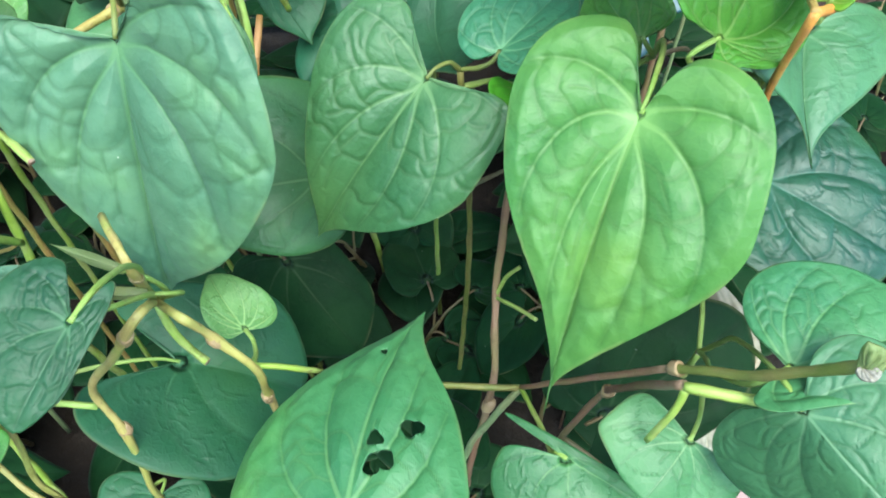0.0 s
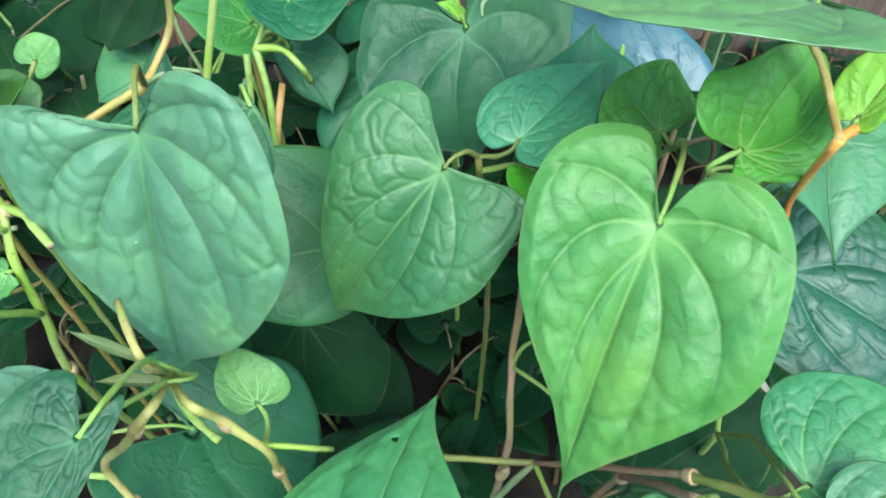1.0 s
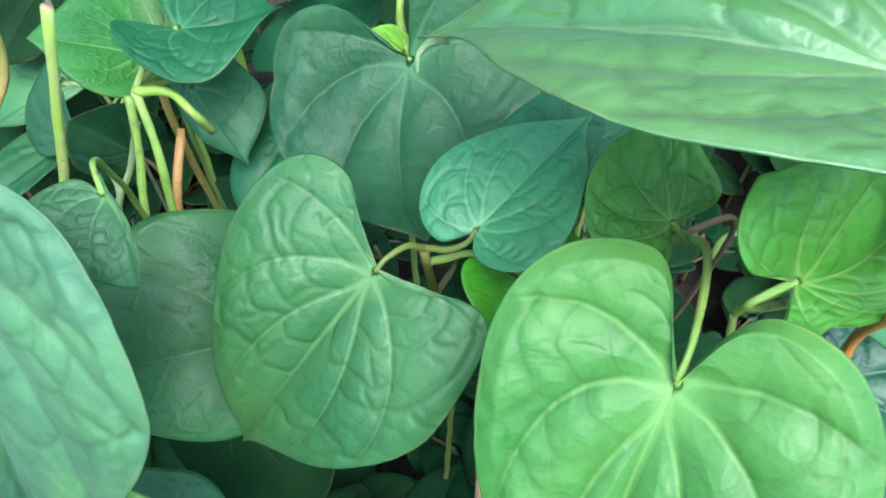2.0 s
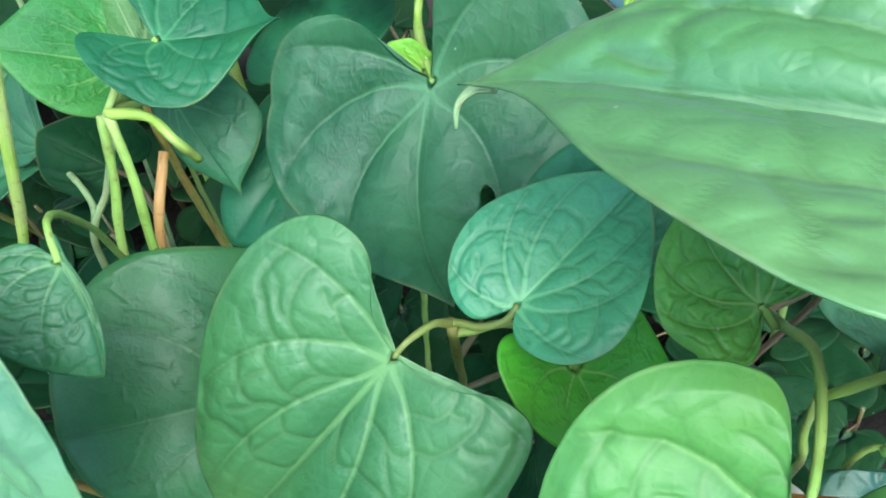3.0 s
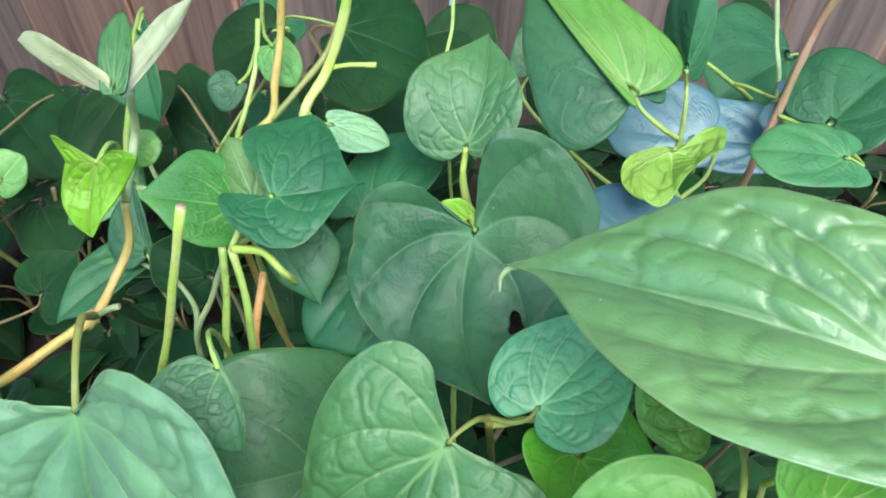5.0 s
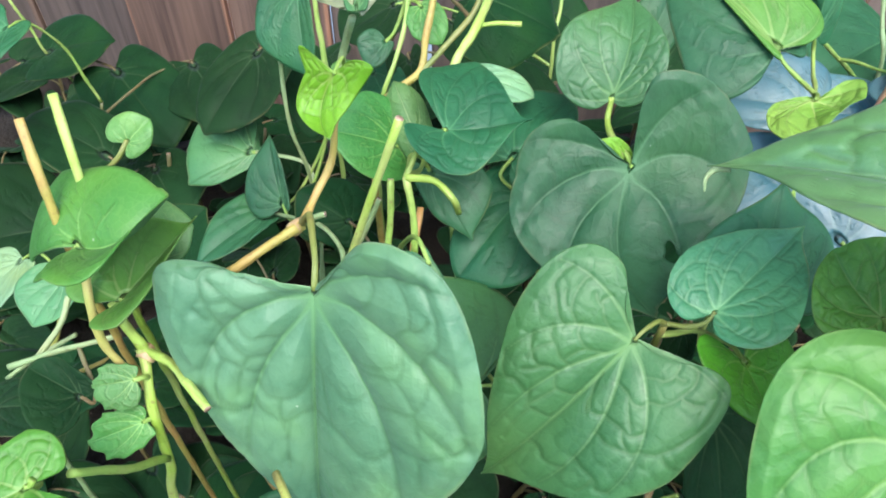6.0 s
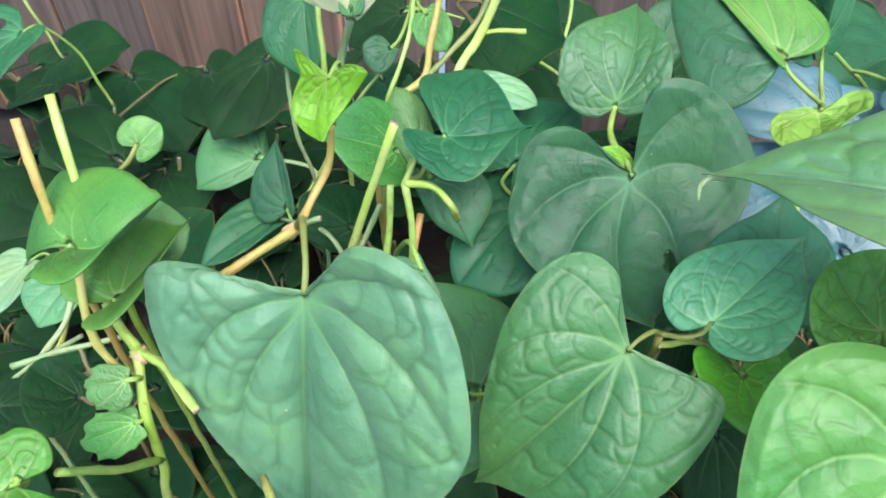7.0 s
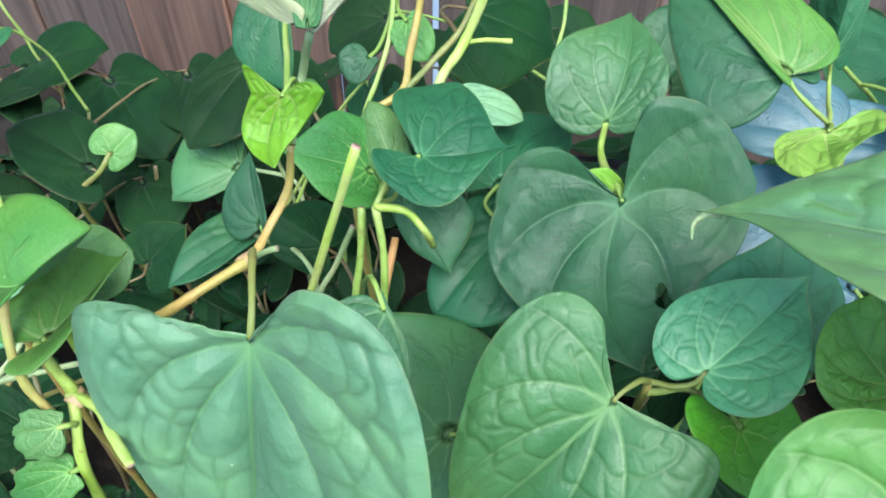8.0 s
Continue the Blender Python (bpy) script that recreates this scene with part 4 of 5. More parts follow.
leaf(p10, pose(-0.1111, 0.1396, 0.2296, 19.3, 24.6, -55.8), 0.0164, (0.0118, 0.45, -13, 0.30, 0.45), (0.0055, 0.60, -13, 0.30, 0.45), 0.10, 0.050, mat="fresh", to=(-0.1079, 0.1266, 0.2322))
leaf(p10, pose(-0.1028, 0.1159, 0.2214, -7.6, -41.1, 106.5), 0.0088, (0.0060, 0.59, 0, 0.10, 0.45), (0.0040, 0.57, 0, 0.10, 0.45), 0.10, 0.050, mat="fresh", rag=0.12, dens=1.4)
leaf(p10, pose(-0.1025, 0.1121, 0.2113, -17.9, -38.2, 122.6), 0.0125, (0.0056, 0.60, 0, 0.10, 0.45), (0.0048, 0.51, 0, 0.10, 0.45), 0.10, 0.050, mat="fresh", rag=0.14, dens=1.4)
leaf(p11, pose(-0.1075, 0.0880, 0.2329, -9.8, -16.2, 106.4), 0.0195, (0.0123, 0.27, 28, 0.40, 0.09), (0.0093, 0.02, 1, 0.28, -0.20), 0.57, 0.080, mat="spring", to=(-0.1066, 0.0890, 0.2339), dens=1.6, bulge=0.06, sway=-0.113)

leaf(p12, pose(-0.0459, 0.1818, 0.2354, 10.0, 6.5, -84.2), 0.0214, (0.0223, 0.36, 4, 0.24, 0.55), (0.0136, 0.21, -4, 0.39, -0.17), 1.07, -0.153, mat="mid", to=(-0.0546, 0.1734, 0.2270), dens=2.2, bulge=0.27, sway=-0.100, relief=0.45)
leaf(p12, pose(-0.0589, 0.1913, 0.2210, 30.1, -28.2, 94.1), 0.0225, (0.0107, 0.36, 3, 0.20, 0.45), (0.0127, 0.41, 3, 0.20, 0.45), 0.60, 0.050, mat="fresh", to=(-0.0546, 0.1734, 0.2270))
leaf(p12, pose(-0.0536, 0.1912, 0.2234, 32.4, -14.3, 21.6), 0.0175, (0.0057, 0.58, -21, 0.20, 0.45), (0.0056, 0.57, -21, 0.20, 0.45), 0.40, 0.050, mat="fresh", to=(-0.0546, 0.1734, 0.2270), dens=.7)
leaf(p12, pose(-0.0504, 0.1888, 0.2156, -35.9, 23.0, -152.4), 0.0226, (0.0124, 0.52, -9, 0.20, 0.45), (0.0054, 0.39, -9, 0.20, 0.45), 0.80, 0.050, mat="mid", to=(-0.0546, 0.1734, 0.2270))
leaf(p4, pose(-0.0031, 0.2063, 0.2291, 27.5, -3.0, -11.3), 0.0318, (0.0179, 0.41, 12, 0.12, -0.20), (0.0112, 0.27, 11, 0.06, -0.20), 0.84, 0.118, mat="olive", to=(-0.0014, 0.1832, 0.2302), dens=2, bulge=0.17, sway=0.068, relief=0.35, r=.0011, stalk="lime")
# one folded leaf: dark blade painted for the turned-away half, bright for the lit
leaf(p13, pose(0.0357, 0.2094, 0.2447, 11.5, -17.6, 29.2), 0.0440, (0.0205, 0.10, -13, 0.10, 0.45), (0.0092, 0.31, -13, 0.10, 0.45), 0.40, 0.050, mat="mid", to=(0.0485, 0.2069, 0.2337))
leaf(p13, pose(0.0354, 0.2082, 0.2457, 11.5, -12.6, 30.4), 0.0432, (0.0032, 0.40, 3, 0.06, 0.45), (0.0148, 0.13, 3, 0.06, 0.45), 0.40, 0.050, mat="spring", bare=True)
leaf(p13, pose(0.0534, 0.2307, 0.2365, 68.0, -11.9, -34.3), 0.0249, (0.0115, 0.53, -38, 0.10, 0.45), (0.0042, 0.49, -38, 0.10, 0.45), 0.30, 0.050, mat="mid", to=(0.0485, 0.2069, 0.2337))
leaf(p13, pose(0.0450, 0.1987, 0.2383, -1.6, 2.4, 150.6), 0.0187, (0.0104, 0.20, 21, 0.48, 0.55), (0.0049, 0.36, -9, 0.00, 0.08), -0.30, -0.029, mat="lime", to=(0.0485, 0.2069, 0.2337), relief=1.6, dens=1.6, bulge=-0.90, sway=0.201)
leaf(p3, pose(0.0202, 0.1312, 0.2211, -31.9, -2.6, -147.9), 0.0165, (0.0183, 0.53, -19, 0.43, 0.50), (0.0120, 0.00, 16, 0.51, 0.96), 0.53, 0.019, mat="spring", bulge=0.09, sway=-0.007)
leaf(p14, pose(-0.0336, 0.1430, 0.1836, 2.0, -29.5, 105.6), 0.0361, (0.0194, 0.21, -10, 0.13, 0.34), (0.0301, 0.40, 2, 0.46, 0.44), -0.09, 0.120, mat="olive", bulge=0.17, sway=-0.010)
leaf(p14, pose(-0.0455, 0.1349, 0.2413, -36.8, -1.5, -153.8), 0.0155, (0.0010, 0.30, 5, 0.20, 0.41), (0.0124, 0.19, 4, 0.22, -0.20), 0.21, 0.070, mat="big", dens=1.6, bulge=0.08, sway=-0.076, relief=0.3)
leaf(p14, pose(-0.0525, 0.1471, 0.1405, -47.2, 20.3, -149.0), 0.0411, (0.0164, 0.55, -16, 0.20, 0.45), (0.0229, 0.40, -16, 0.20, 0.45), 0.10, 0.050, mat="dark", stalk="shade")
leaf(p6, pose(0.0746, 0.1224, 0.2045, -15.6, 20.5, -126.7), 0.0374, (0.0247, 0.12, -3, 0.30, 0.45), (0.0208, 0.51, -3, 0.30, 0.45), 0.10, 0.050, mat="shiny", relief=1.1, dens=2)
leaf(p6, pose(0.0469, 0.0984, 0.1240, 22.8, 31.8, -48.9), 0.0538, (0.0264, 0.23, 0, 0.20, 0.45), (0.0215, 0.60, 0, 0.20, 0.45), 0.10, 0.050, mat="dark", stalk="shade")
leaf(p15, pose(0.0260, 0.0659, 0.1738, -18.7, 26.2, -124.9), 0.0203, (0.0031, 0.46, -5, 0.77, 0.23), (0.0188, 0.00, 1, 0.64, -0.20), 0.30, 0.046, mat="big", to=(0.0256, 0.0670, 0.1636), bulge=0.13)
leaf(p15, pose(0.0500, 0.0639, 0.1884, -22.2, -22.3, 144.3), 0.0163, (0.0160, 0.11, -11, 0.12, 0.90), (0.0162, 0.60, -11, 0.12, 0.90), 0.30, 0.050, mat="big", to=(0.0428, 0.0643, 0.2119))
leaf(p13, pose(0.0303, 0.1480, 0.2234, 45.2, -1.1, 0.9), 0.0252, (0.0144, 0.31, -21, 0.20, 0.45), (0.0149, 0.41, -16, 0.20, 0.45), 0.89, 0.020, mat="mid", relief=0.8, bulge=-0.04, sway=-0.100)
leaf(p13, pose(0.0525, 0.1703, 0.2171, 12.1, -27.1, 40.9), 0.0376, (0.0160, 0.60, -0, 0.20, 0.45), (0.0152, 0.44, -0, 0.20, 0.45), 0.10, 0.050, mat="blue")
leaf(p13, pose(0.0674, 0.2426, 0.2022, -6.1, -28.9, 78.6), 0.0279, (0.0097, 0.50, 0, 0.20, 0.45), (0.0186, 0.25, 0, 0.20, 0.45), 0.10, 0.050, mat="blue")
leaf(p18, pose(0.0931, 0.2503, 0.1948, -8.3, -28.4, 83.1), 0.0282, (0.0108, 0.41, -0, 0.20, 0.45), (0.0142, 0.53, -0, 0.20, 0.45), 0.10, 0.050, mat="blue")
leaf(p18, pose(0.1001, 0.2365, 0.2156, 23.7, -1.7, -57.9), 0.0249, (0.0193, 0.60, 5, 0.20, 0.45), (0.0152, 0.17, 5, 0.20, 0.45), 0.10, 0.050, mat="mid")
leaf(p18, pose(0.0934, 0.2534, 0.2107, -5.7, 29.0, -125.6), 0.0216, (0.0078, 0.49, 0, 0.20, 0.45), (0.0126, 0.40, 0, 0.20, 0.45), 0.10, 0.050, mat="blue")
leaf(p18, pose(0.0906, 0.2068, 0.2300, 1.6, -10.3, 90.3), 0.0245, (0.0101, 0.60, -1, 0.20, 0.45), (0.0096, 0.44, -1, 0.20, 0.45), 0.20, 0.050, mat="big")
leaf(p3, pose(0.0289, 0.1441, 0.1757, -41.6, 2.1, -172.5), 0.0348, (0.0121, 0.49, -0, 0.10, 0.45), (0.0098, 0.47, -0, 0.10, 0.45), 0.10, 0.050, mat="dark", stalk="shade")
leaf(p3, pose(0.0137, 0.1487, 0.2078, -40.4, -11.0, 172.5), 0.0114, (0.0040, 0.52, -0, 0.10, 0.45), (0.0046, 0.50, -0, 0.10, 0.45), 0.20, 0.050, mat="dark", dens=.6, stalk="shade")
leaf(p1, pose(-0.0654, 0.1582, 0.2675, -35.8, 20.4, 167.2), 0.0129, (0.0078, 0.00, -7, 0.09, 1.31), (0.0051, 0.00, 22, 0.27, 1.60), 0.31, -0.215, mat="lime", to=(-0.0680, 0.1644, 0.2509), r=.0005, dens=1.6, bulge=0.45, sway=0.350)
leaf(p1, pose(-0.0709, 0.1786, 0.2515, 4.6, 41.7, -77.1), 0.0060, (0.0035, 0.52, 0, 0.05, 0.45), (0.0041, 0.33, 0, 0.05, 0.45), 0.00, 0.050, mat="spring", to=(-0.0680, 0.1644, 0.2509), dens=.7, bare=True)
leaf(p1, pose(-0.0627, 0.1652, 0.2762, 174.5, -59.9, -117.7), 0.0238, (0.0014, 0.55, -50, 0.01, 0.45), (0.0032, 0.60, -50, 0.01, 0.45), 0.20, 0.050, mat="cream", bare=True)
leaf(p1, pose(-0.0611, 0.1653, 0.2762, 17.3, 43.9, -8.0), 0.0234, (0.0028, 0.51, -27, 0.01, 0.45), (0.0014, 0.49, -27, 0.01, 0.45), 0.30, 0.050, mat="cream", bare=True)
leaf(p1, pose(-0.0615, 0.1644, 0.2768, 16.8, -2.9, 7.7), 0.0173, (0.0027, 0.47, 5, 0.01, 0.45), (0.0028, 0.45, 5, 0.01, 0.45), 0.20, 0.050, mat="olive", bare=True, dens=.7)
leaf(p1, pose(-0.0961, 0.2478, 0.2323, -56.3, 17.3, 171.2), 0.0263, (0.0051, 0.56, 11, 0.10, 0.45), (0.0140, 0.42, 11, 0.10, 0.45), 0.40, 0.050, mat="mid", to=(-0.0680, 0.1644, 0.2509))
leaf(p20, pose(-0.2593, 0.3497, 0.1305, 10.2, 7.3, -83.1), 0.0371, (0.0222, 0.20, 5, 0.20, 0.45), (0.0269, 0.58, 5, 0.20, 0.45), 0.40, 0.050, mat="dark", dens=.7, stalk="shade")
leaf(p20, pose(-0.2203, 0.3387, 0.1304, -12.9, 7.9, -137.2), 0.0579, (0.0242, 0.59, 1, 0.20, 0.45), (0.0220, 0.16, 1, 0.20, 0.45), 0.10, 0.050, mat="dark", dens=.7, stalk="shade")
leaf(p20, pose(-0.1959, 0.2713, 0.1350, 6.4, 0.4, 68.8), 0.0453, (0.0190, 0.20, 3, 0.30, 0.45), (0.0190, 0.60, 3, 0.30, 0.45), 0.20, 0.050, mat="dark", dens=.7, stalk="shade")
leaf(p20, pose(-0.1842, 0.2693, 0.1456, 32.8, 27.8, -29.9), 0.0138, (0.0112, 0.12, -0, 0.30, 0.45), (0.0080, 0.35, -0, 0.30, 0.45), 0.00, 0.050, mat="fresh", dens=.7, to=(-0.1843, 0.2702, 0.1464), bulge=.5, bare=True)
leaf(p20, pose(-0.1320, 0.2716, 0.1427, -19.4, -25.9, 125.1), 0.0302, (0.0059, 0.51, -12, 0.20, 0.45), (0.0254, 0.41, -12, 0.20, 0.45), 0.30, 0.050, mat="big", dens=.8, to=(-0.1308, 0.2718, 0.1427))
leaf(p20, pose(-0.1320, 0.2716, 0.1427, 16.9, 2.6, 27.5), 0.0262, (0.0093, 0.60, -30, 0.10, 0.45), (0.0045, 0.60, -30, 0.10, 0.45), 0.10, 0.050, mat="big", dens=.7, to=(-0.1308, 0.2718, 0.1427))
leaf(p21, pose(-0.1026, 0.2155, 0.1705, 34.9, -29.4, 0.6), 0.0259, (0.0128, 0.26, 8, 0.10, 0.45), (0.0041, 0.44, 8, 0.10, 0.45), 0.70, 0.050, mat="mid", dens=.8)
leaf(p21, pose(-0.1071, 0.2222, 0.1634, -10.9, -2.1, 137.3), 0.0347, (0.0076, 0.54, 10, 0.10, 0.45), (0.0112, 0.37, 10, 0.10, 0.45), 0.50, 0.050, mat="mid", dens=.8)
leaf(p21, pose(-0.1324, 0.3033, 0.1711, -23.5, -3.9, 157.3), 0.0430, (0.0198, 0.50, -1, 0.20, 0.45), (0.0140, 0.40, -1, 0.20, 0.45), 0.20, 0.050, mat="dark", dens=.8, stalk="shade")
leaf(p21, pose(-0.0727, 0.2966, 0.1998, -21.0, -2.2, 122.2), 0.0252, (0.0165, 0.60, 3, 0.20, 0.45), (0.0188, 0.38, 3, 0.20, 0.45), 0.30, 0.050, mat="dark", dens=.8)
leaf(p16, pose(-0.0680, 0.2388, 0.2217, -35.5, -24.0, 156.3), 0.0097, (0.0034, 0.58, 0, 0.10, 0.45), (0.0074, 0.39, 0, 0.10, 0.45), 0.10, 0.050, mat="mid", dens=.7, to=(-0.0620, 0.2483, 0.2363))
leaf(p16, pose(-0.0580, 0.2434, 0.2315, -38.1, 19.2, -151.2), 0.0132, (0.0054, 0.43, 0, 0.10, 0.45), (0.0067, 0.48, 0, 0.10, 0.45), 0.30, 0.050, mat="fresh", dens=.8, to=(-0.0503, 0.2407, 0.2595))
leaf(p16, pose(-0.0425, 0.2613, 0.2259, -22.7, 15.2, -101.2), 0.0314, (0.0234, 0.48, -8, 0.10, 0.45), (0.0239, 0.42, -8, 0.10, 0.45), 0.60, 0.050, mat="dark", stalk="shade")
leaf(p16, pose(-0.0391, 0.2171, 0.2264, -14.6, 10.6, -103.3), 0.0169, (0.0058, 0.50, -2, 0.10, 0.45), (0.0066, 0.42, -2, 0.10, 0.45), 0.30, 0.050, mat="grey", dens=.8)
leaf(p4, pose(-0.0282, 0.2007, 0.2107, 3.7, 4.5, -32.5), 0.0318, (0.0144, 0.60, -4, 0.20, 0.45), (0.0088, 0.51, -4, 0.20, 0.45), 0.10, 0.050, mat="mid", dens=.8)
leaf(p4, pose(-0.0243, 0.1935, 0.2039, -23.2, -5.9, 146.3), 0.0304, (0.0166, 0.60, 1, 0.20, 0.45), (0.0131, 0.05, 1, 0.20, 0.45), 0.10, 0.050, mat="mid", dens=.9)
leaf(p13, pose(0.0168, 0.2675, 0.2057, 39.0, 16.9, -13.8), 0.0223, (0.0089, 0.53, 0, 0.10, 0.45), (0.0081, 0.27, 0, 0.10, 0.45), 0.20, 0.050, mat="mid", dens=.7)
leaf(p18, pose(0.1120, 0.2971, 0.1962, -6.9, -5.2, 128.4), 0.0385, (0.0182, 0.60, 8, 0.20, 0.45), (0.0292, 0.09, 8, 0.20, 0.45), 0.20, 0.050, mat="mid", dens=.7)
leaf(p4, pose(-0.0013, 0.1825, 0.2282, 41.5, -32.6, 51.0), 0.0087, (0.0028, 0.60, 14, 0.05, 0.45), (0.0034, 0.58, 14, 0.05, 0.45), 0.30, 0.050, mat="lime", dens=.6, to=(-0.0014, 0.1832, 0.2302))
leaf(p14, pose(-0.0762, 0.1999, 0.1809, 20.4, -15.1, 67.0), 0.0194, (0.0097, 0.50, -22, 0.20, 0.45), (0.0145, 0.31, -22, 0.20, 0.45), 0.20, 0.050, mat="dark", dens=.8, stalk="shade")
leaf(p20, pose(-0.1517, 0.2203, 0.1391, 29.3, 12.4, -39.8), 0.0202, (0.0115, 0.14, 18, 0.20, 0.45), (0.0170, 0.28, 18, 0.20, 0.45), 0.20, 0.050, mat="dark", dens=.8, stalk="shade")
leaf(p11, pose(-0.1454, 0.1422, 0.1628, 20.2, -13.2, 67.8), 0.0176, (0.0136, 0.05, 24, 0.20, 0.45), (0.0060, 0.60, 24, 0.20, 0.45), 0.20, 0.050, mat="dark", dens=.8, stalk="shade")
leaf(p7, pose(0.0074, 0.0461, 0.1797, 5.1, -3.0, 85.8), 0.0094, (0.0062, 0.38, 19, 0.20, 0.45), (0.0071, 0.60, 19, 0.20, 0.45), 0.10, 0.050, mat="fresh", dens=.7)
leaf(p9, pose(-0.0841, 0.0777, 0.1186, -22.8, -7.5, 176.2), 0.0189, (0.0149, 0.18, -2, 0.30, 0.45), (0.0175, 0.05, -2, 0.30, 0.45), 0.20, 0.050, mat="mid", dens=.8)
leaf(p9, pose(-0.0940, 0.0475, 0.1907, -4.8, 33.0, -122.8), 0.0179, (0.0035, 0.47, -6, 0.05, 0.45), (0.0048, 0.10, -6, 0.05, 0.45), 0.20, 0.050, mat="pale", dens=.7, to=(-0.1114, 0.0851, 0.1892))
leaf(p9, pose(-0.1181, 0.0931, 0.1767, -12.8, -17.3, 141.9), 0.0187, (0.0119, 0.41, 6, 0.20, 0.45), (0.0113, 0.13, 6, 0.20, 0.45), 0.20, 0.050, mat="lime", dens=.8, to=(-0.1114, 0.0851, 0.1892))
leaf(p9, pose(-0.1125, 0.0756, 0.1689, -17.1, -29.3, 149.0), 0.0204, (0.0110, 0.55, 17, 0.20, 0.45), (0.0089, 0.35, 17, 0.20, 0.45), 0.20, 0.050, mat="fresh", dens=.8, to=(-0.1114, 0.0851, 0.1892))
leaf(p9, pose(-0.1076, 0.0790, 0.1779, 23.5, 15.6, -74.2), 0.0213, (0.0066, 0.35, 7, 0.10, 0.45), (0.0055, 0.48, 7, 0.10, 0.45), 0.40, 0.050, mat="big", dens=.8, to=(-0.1114, 0.0851, 0.1892))
leaf(p8, pose(-0.0655, 0.0895, 0.2144, 20.8, -25.2, 68.3), 0.0148, (0.0013, 0.40, -47, 0.02, 0.45), (0.0012, 0.49, -47, 0.02, 0.45), 0.70, 0.050, mat="pale", dens=.7, to=(-0.0678, 0.0974, 0.1911))
leaf(p8, pose(-0.0610, 0.0855, 0.2114, 10.4, -41.1, 87.9), 0.0122, (0.0012, 0.48, -49, 0.02, 0.45), (0.0015, 0.53, -49, 0.02, 0.45), 0.70, 0.050, mat="pale", dens=.7, to=(-0.0678, 0.0974, 0.1911))
leaf(p5, pose(0.0625, 0.1077, 0.2633, 37.0, -9.8, -54.5), 0.0137, (0.0062, 0.46, 12, 0.10, 0.45), (0.0042, 0.32, 12, 0.10, 0.45), 0.20, 0.050, mat="lime", to=(0.0564, 0.1000, 0.2664))
leaf(p6, pose(0.0886, 0.1488, 0.1241, -19.4, 42.9, -168.8), 0.0272, (0.0095, 0.53, 2, 0.10, 0.45), (0.0106, 0.47, 2, 0.10, 0.45), 0.10, 0.050, mat="dark", dens=.7, stalk="shade")
leaf(p20, pose(-0.2010, 0.2069, 0.1424, -14.5, -2.2, 152.2), 0.0286, (0.0097, 0.59, 6, 0.05, 0.45), (0.0108, 0.26, 6, 0.05, 0.45), 0.20, 0.050, mat="grey", dens=.8)
leaf(p20, pose(-0.1773, 0.1944, 0.1496, -22.3, -5.2, 158.5), 0.0195, (0.0088, 0.50, 3, 0.10, 0.45), (0.0134, 0.46, 3, 0.10, 0.45), 0.30, 0.050, mat="teal", dens=.8)
leaf(p20, pose(-0.2203, 0.2475, 0.1130, 0.7, -12.0, 116.2), 0.0400, (0.0268, 0.58, 5, 0.20, 0.45), (0.0361, 0.33, 5, 0.20, 0.45), 0.20, 0.050, mat="dark", dens=.8, stalk="shade")
leaf(p20, pose(-0.2244, 0.2861, 0.1872, -23.5, -3.5, 158.8), 0.0527, (0.0145, 0.53, 12, 0.10, 0.45), (0.0211, 0.13, 8, 0.15, 0.45), 0.31, 0.068, mat="mid", dens=1.6, holes=((0.202, 0.087, 0.069, 0.70), (0.117, 0.287, 0.060, 1.60),), bulge=0.11, sway=0.054)
leaf(p11, pose(-0.1776, 0.1429, 0.1508, 9.4, 0.6, -92.0), 0.0246, (0.0097, 0.24, 1, 0.20, 0.45), (0.0100, 0.60, 1, 0.20, 0.45), 0.20, 0.050, mat="dark", dens=.8, stalk="shade")
leaf(p2, pose(0.0737, 0.1538, 0.2047, -9.6, 13.1, -126.8), 0.0189, (0.0101, 0.51, 4, 0.20, 0.45), (0.0080, 0.38, 4, 0.20, 0.45), 0.30, 0.050, mat="big", dens=.9)
leaf(p6, pose(0.0901, 0.1157, 0.1233, 19.5, -11.4, 7.7), 0.0310, (0.0076, 0.52, 7, 0.10, 0.45), (0.0108, 0.24, 7, 0.10, 0.45), 0.30, 0.050, mat="dry", relief=2.5, bulge=.5)
leaf(p15, pose(0.0867, 0.0967, 0.0956, 33.9, 19.3, -23.7), 0.0150, (0.0093, 0.39, -0, 0.10, 0.45), (0.0073, 0.45, -0, 0.10, 0.45), 0.30, 0.050, mat="dry", relief=2.5, dens=.7)
leaf(p15, pose(0.0621, 0.0654, 0.1355, 11.1, -9.6, 43.7), 0.0168, (0.0093, 0.51, 0, 0.10, 0.45), (0.0138, 0.25, 0, 0.10, 0.45), 0.10, 0.050, mat="dark", dens=.8, stalk="shade")
leaf(p15, pose(0.0571, 0.0507, 0.2428, 68.9, -17.7, -32.3), 0.0049, (0.0010, 0.43, -35, 0.10, 0.45), (0.0027, 0.42, -35, 0.10, 0.45), 0.10, 0.050, mat="pale", dens=.6, relief=3, bulge=.6, bare=True)
leaf(p15, pose(0.0569, 0.0511, 0.2431, -11.5, 25.1, -153.4), 0.0025, (0.0019, 0.60, -10, 0.10, 0.45), (0.0013, 0.33, -10, 0.10, 0.45), 0.10, 0.050, mat="dry", dens=.6, relief=3, bulge=.6, bare=True)
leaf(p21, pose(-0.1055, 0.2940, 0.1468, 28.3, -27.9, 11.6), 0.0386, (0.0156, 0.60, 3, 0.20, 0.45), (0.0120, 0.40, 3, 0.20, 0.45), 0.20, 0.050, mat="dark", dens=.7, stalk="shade")
